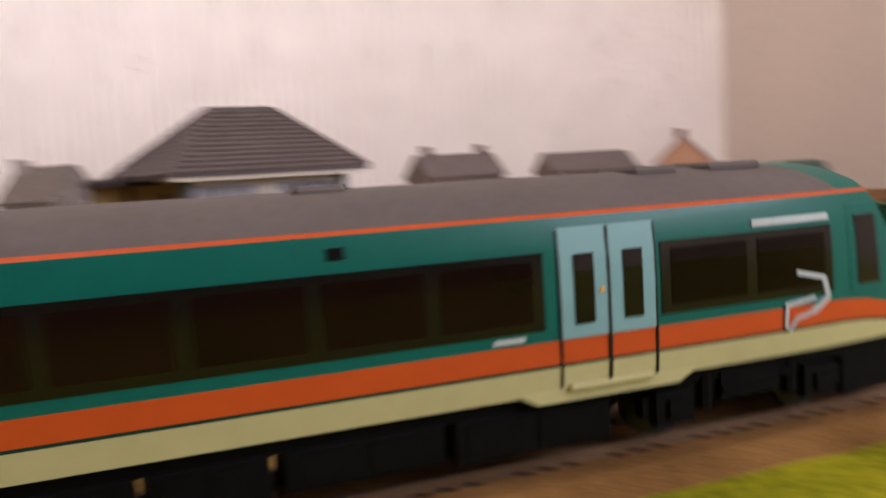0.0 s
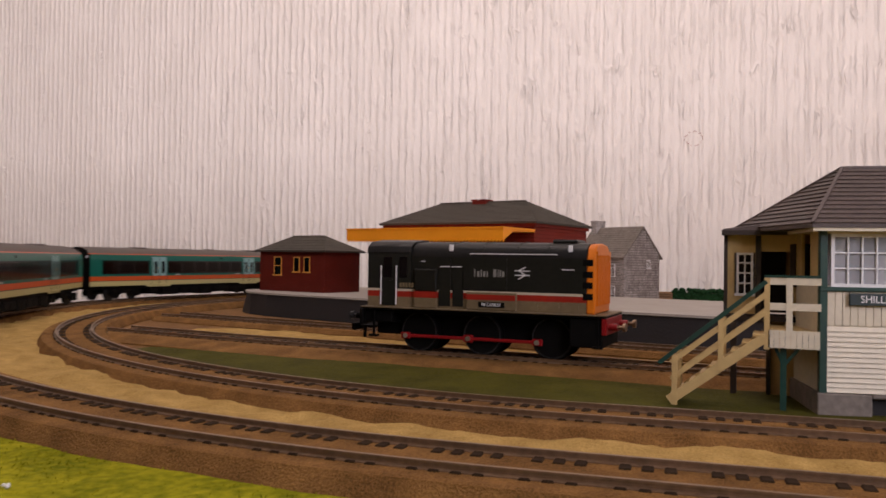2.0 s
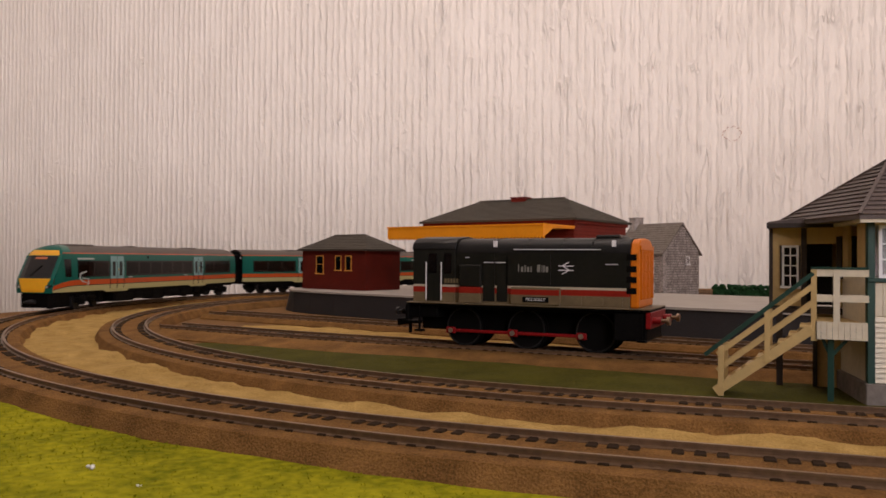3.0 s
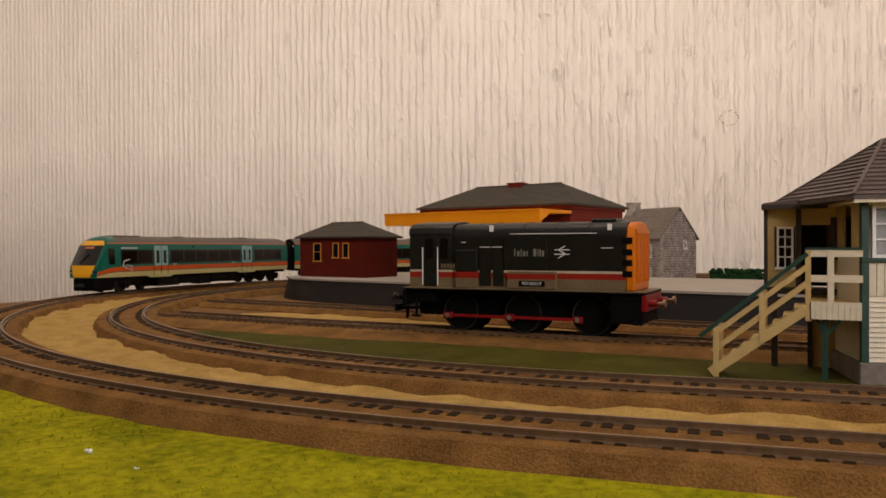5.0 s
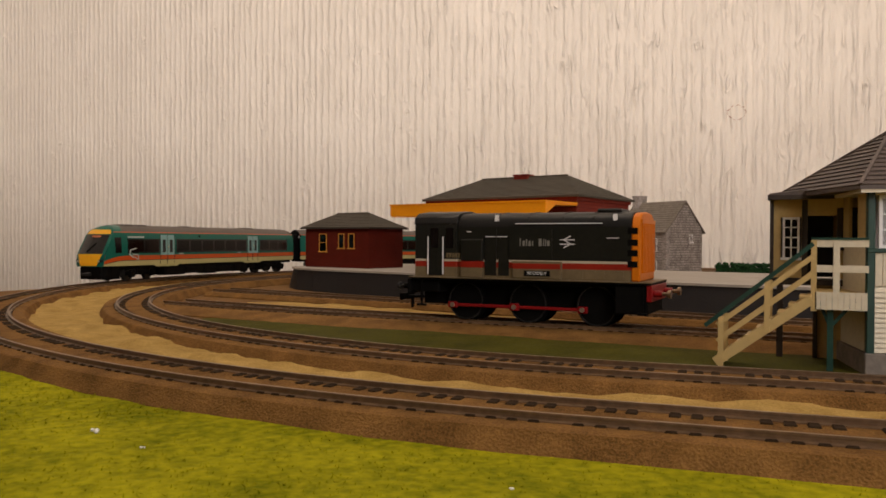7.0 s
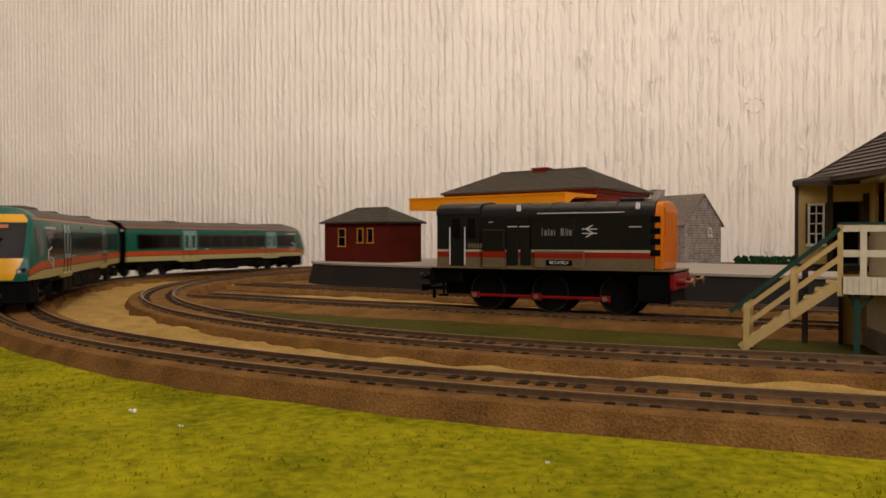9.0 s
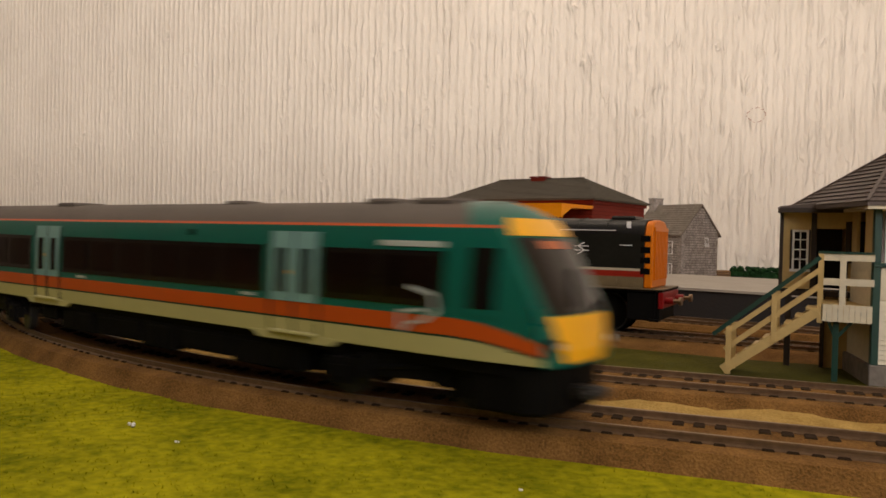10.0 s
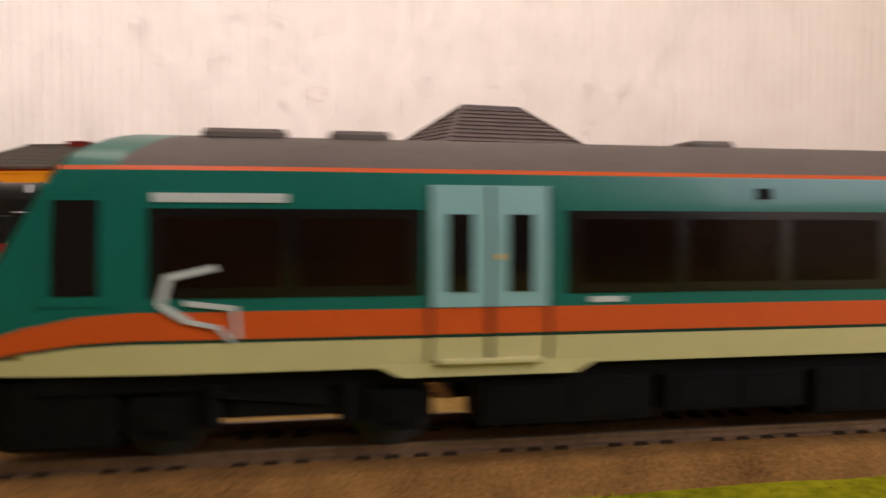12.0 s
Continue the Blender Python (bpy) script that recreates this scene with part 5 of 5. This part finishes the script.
GREY_WALL = material("grey_render", (0.17, 0.125, 0.10), 0.8, vary=0.12, fine=500)
ROOF_BROWN = material("brown_slate", (0.15, 0.12, 0.105), 0.7, vary=0.2)
BRICK_PALE = material("orange_brick", (0.45, 0.24, 0.13), 0.8, vary=0.2, fine=500)
terrace_house(pose(0.215, 0.925, GZ * MM, 0, 0, 14), "grey rendered house with two end chimneys", GREY_WALL, ROOF_BROWN, (14, 86), L=100)
terrace_house(pose(0.40, 1.0, GZ * MM, 0, 0, 4), "long low house with red ridge tiles", GREY_WALL, ROOF_BROWN, (), L=120, R=72, E=50)
terrace_house(pose(0.52, 0.86, GZ * MM, 0, 0, 62), "orange brick house with a red chimney", BRICK_PALE, ROOF_BROWN, (60,), L=80, R=82, E=52, brick=BRICK_RED)
terrace_house(pose(0.60, 0.52, GZ * MM, 0, 0, 40), "brown house with a tall tan chimney", BRICK_PALE, TILE_ORANGE, (30,), L=80, R=80, E=52, brick=GREY_WALL)


def standing_diesel():
    """The diesel at rest on the right, seen by its yellow end."""
    d = thing("diesel_locomotive", pose(0.30, 0.60, GZ * MM, 0, 0, 8), "diesel locomotive with yellow end and pale roof", "locomotive")
    part("body", soft(prism(bm_new(), [(-17, 14), (-17.4, 38), (-14.5, 44), (-8, 47.5), (8, 47.5), (14.5, 44), (17.4, 38), (17, 14)], "x", 4, 210), 0.4), material("dull_green_paint", (0.03, 0.06, 0.045), 0.5), d, "dull green body", True)
    nose = part("yellow_end", soft(prism(bm_new(), [(-17, 14), (-17.2, 31), (17.2, 31), (17, 14)], "x", 0, 4.2), 0.6), YELLOW, d, "yellow warning end")
    part("roof_end", soft(prism(bm_new(), [(-17, 31.2), (-17.2, 38), (-14.5, 44), (-8, 47.6), (8, 47.6), (14.5, 44), (17.2, 38), (17, 31.2)], "x", 1.0, 30), 0.4), GREY_WALL, d, "pale cab top")
    for y0, y1 in ((-15, -0.8), (0.8, 15)):
        part("windscreen", boxes((0.4, 1.4, y0, y1, 32, 40)), GLASS_DARK, d)
    part("buffer_beam", soft(boxes((-2, 1, -17, 17, 9, 14)), 0.3), ROD_RED, d)
    for x in (40, 165):
        part("bogie", soft(boxes((x - 24, x + 24, -14, 14, 2.2, 12)), 0.5), BLACK, d)
    part("underframe", boxes((4, 205, -12, 12, 10, 14.2)), BLACK, d)
    part("stand_rail", boxes((-20, 240, -9, -7.5, -0.5, 2.3), (-20, 240, 7.5, 9, -0.5, 2.3)), RAIL, d)


standing_diesel()


# ---- flock and crumbs on the grass ----
def flock():
    rng = np.random.default_rng(3)
    n = 52000
    x = rng.uniform(-300, 230, n)
    y = rng.uniform(20, 200, n)
    # keep to the mat in front of the outer loop
    r = R_OUT + 17
    cx, cy = centre(r)
    end = cx + r * math.sin(BEND)
    inside = np.where(x > end, y < cy - r * math.cos(BEND) + (x - end) * math.tan(BEND), np.hypot(x - cx, y - cy) > r)
    x, y = x[inside], y[inside]
    n = len(x)
    a = rng.uniform(0, 2 * math.pi, n)
    h = rng.uniform(0.3, 0.9, n)
    w = rng.uniform(0.12, 0.3, n)
    lean = rng.normal(0, 0.5, (n, 2))
    z = np.full(n, GZ + 0.1)
    verts = np.empty((n, 3, 3))
    verts[:, 0] = np.stack((x - w * np.cos(a), y - w * np.sin(a), z), 1)
    verts[:, 1] = np.stack((x + w * np.cos(a), y + w * np.sin(a), z), 1)
    verts[:, 2] = np.stack((x + lean[:, 0], y + lean[:, 1], z + h), 1)
    me = bpy.data.meshes.new("grass_flock")
    me.from_pydata((verts.reshape(-1, 3) * MM).tolist(), [], np.arange(3 * n).reshape(-1, 3).tolist())
    me.materials.append(GRASS)
    return tagged(new("grass_flock", me), "loose green and yellow grass fibres on the mat", "grass", kind="stuff")


flock()


def crumbs():
    rng = random.Random(5)
    for x, y, s in ((-133, 105, 1.1), (-114, 100, 0.5), (-43, 109, 0.5)):
        bm = bm_new()
        for i in range(5):
            bmesh.ops.create_icosphere(bm, subdivisions=1, radius=s * rng.uniform(0.25, 0.5), matrix=Matrix.Translation((x + rng.uniform(-1, 1) * s, y + rng.uniform(-0.3, 0.3) * s, GZ + 0.9 + rng.uniform(0, 0.2))))
        tagged(part("crumb", bm, WHITE), "small pale crumb lying on the grass mat", "crumb", "crumbs")


crumbs()


# ---- what moves ----
# where the nose nearest the camera stands along the outer loop, in mm from the start of the curve
TRAIN = [(0.0, -249), (0.25, -182), (0.5, -112), (0.7, -52), (0.9, 10), (1.0, 38), (1.2, 97), (1.5, 180), (1.75, 236), (2.0, 287), (2.25, 331), (2.5, 370), (3.0, 437), (3.5, 485), (4.0, 510),
         (4.3, 514), (7.2, 514), (7.6, 498), (8.0, 448), (8.4, 374), (8.8, 280), (9.0, 226), (9.25, 156), (9.5, 86), (9.75, 16), (10.0, -57), (10.25, -124), (10.5, -192), (10.75, -268), (11.0, -345), (11.25, -413), (11.5, -477), (11.75, -536), (12.0, -587)]
GAP = 14.0


def train_s(t):
    for (a, p), (b, q) in zip(TRAIN, TRAIN[1:]):
        if t <= b:
            return p + (q - p) * (t - a) / (b - a)
    return TRAIN[-1][1]


def car_pose(s_near, flip):
    """The pose of a car from where its two bogies stand; s_near: its end nearest the camera's straight."""
    near, far = (NOSE_BOGIE, REAR_BOGIE) if not flip else (CAR - REAR_BOGIE, CAR - NOSE_BOGIE)
    ax, ay, _ = loop_at(s_near + near, R_OUT)
    bx, by, _ = loop_at(s_near + far, R_OUT)
    d = math.atan2(ay - by, ax - bx)
    u = Vector((math.cos(d), math.sin(d)))
    mid = Vector((ax, ay)) - u * (H - near)
    return mid, d + (math.pi if flip else 0)


def motions():
    times = sorted({t for t, _ in TRAIN} | {i * 0.25 for i in range(49) if not 4.3 < i * 0.25 < 7.2})
    for car, lead, flip in ((car_a, 0.0, False), (car_b, CAR + GAP, True)):
        rows, turn = [], {0: [], 1: []}
        for t in times:
            mid, h = car_pose(train_s(t) + lead, flip)
            rows.append((t, pose(mid.x * MM, mid.y * MM, 0.0125, 0, 0, math.degrees(h))))
        walk(car, rows)
        bogies = [o for o in car.children if o.name.startswith("bogie")]
        for b in bogies:
            x = b.matrix_basis.translation.x / MM
            brow = []
            for t in times:
                mid, h = car_pose(train_s(t) + lead, flip)
                along = train_s(t) + lead + (CAR / 2 - x if not flip else CAR / 2 + x)
                _, _, g = loop_at(along, R_OUT)
                rel = (g - h) % math.pi
                if rel > math.pi / 2:
                    rel -= math.pi
                brow.append((t, pose(x * MM, 0, 0, 0, 0, math.degrees(rel))))
            walk(b, brow)


motions()
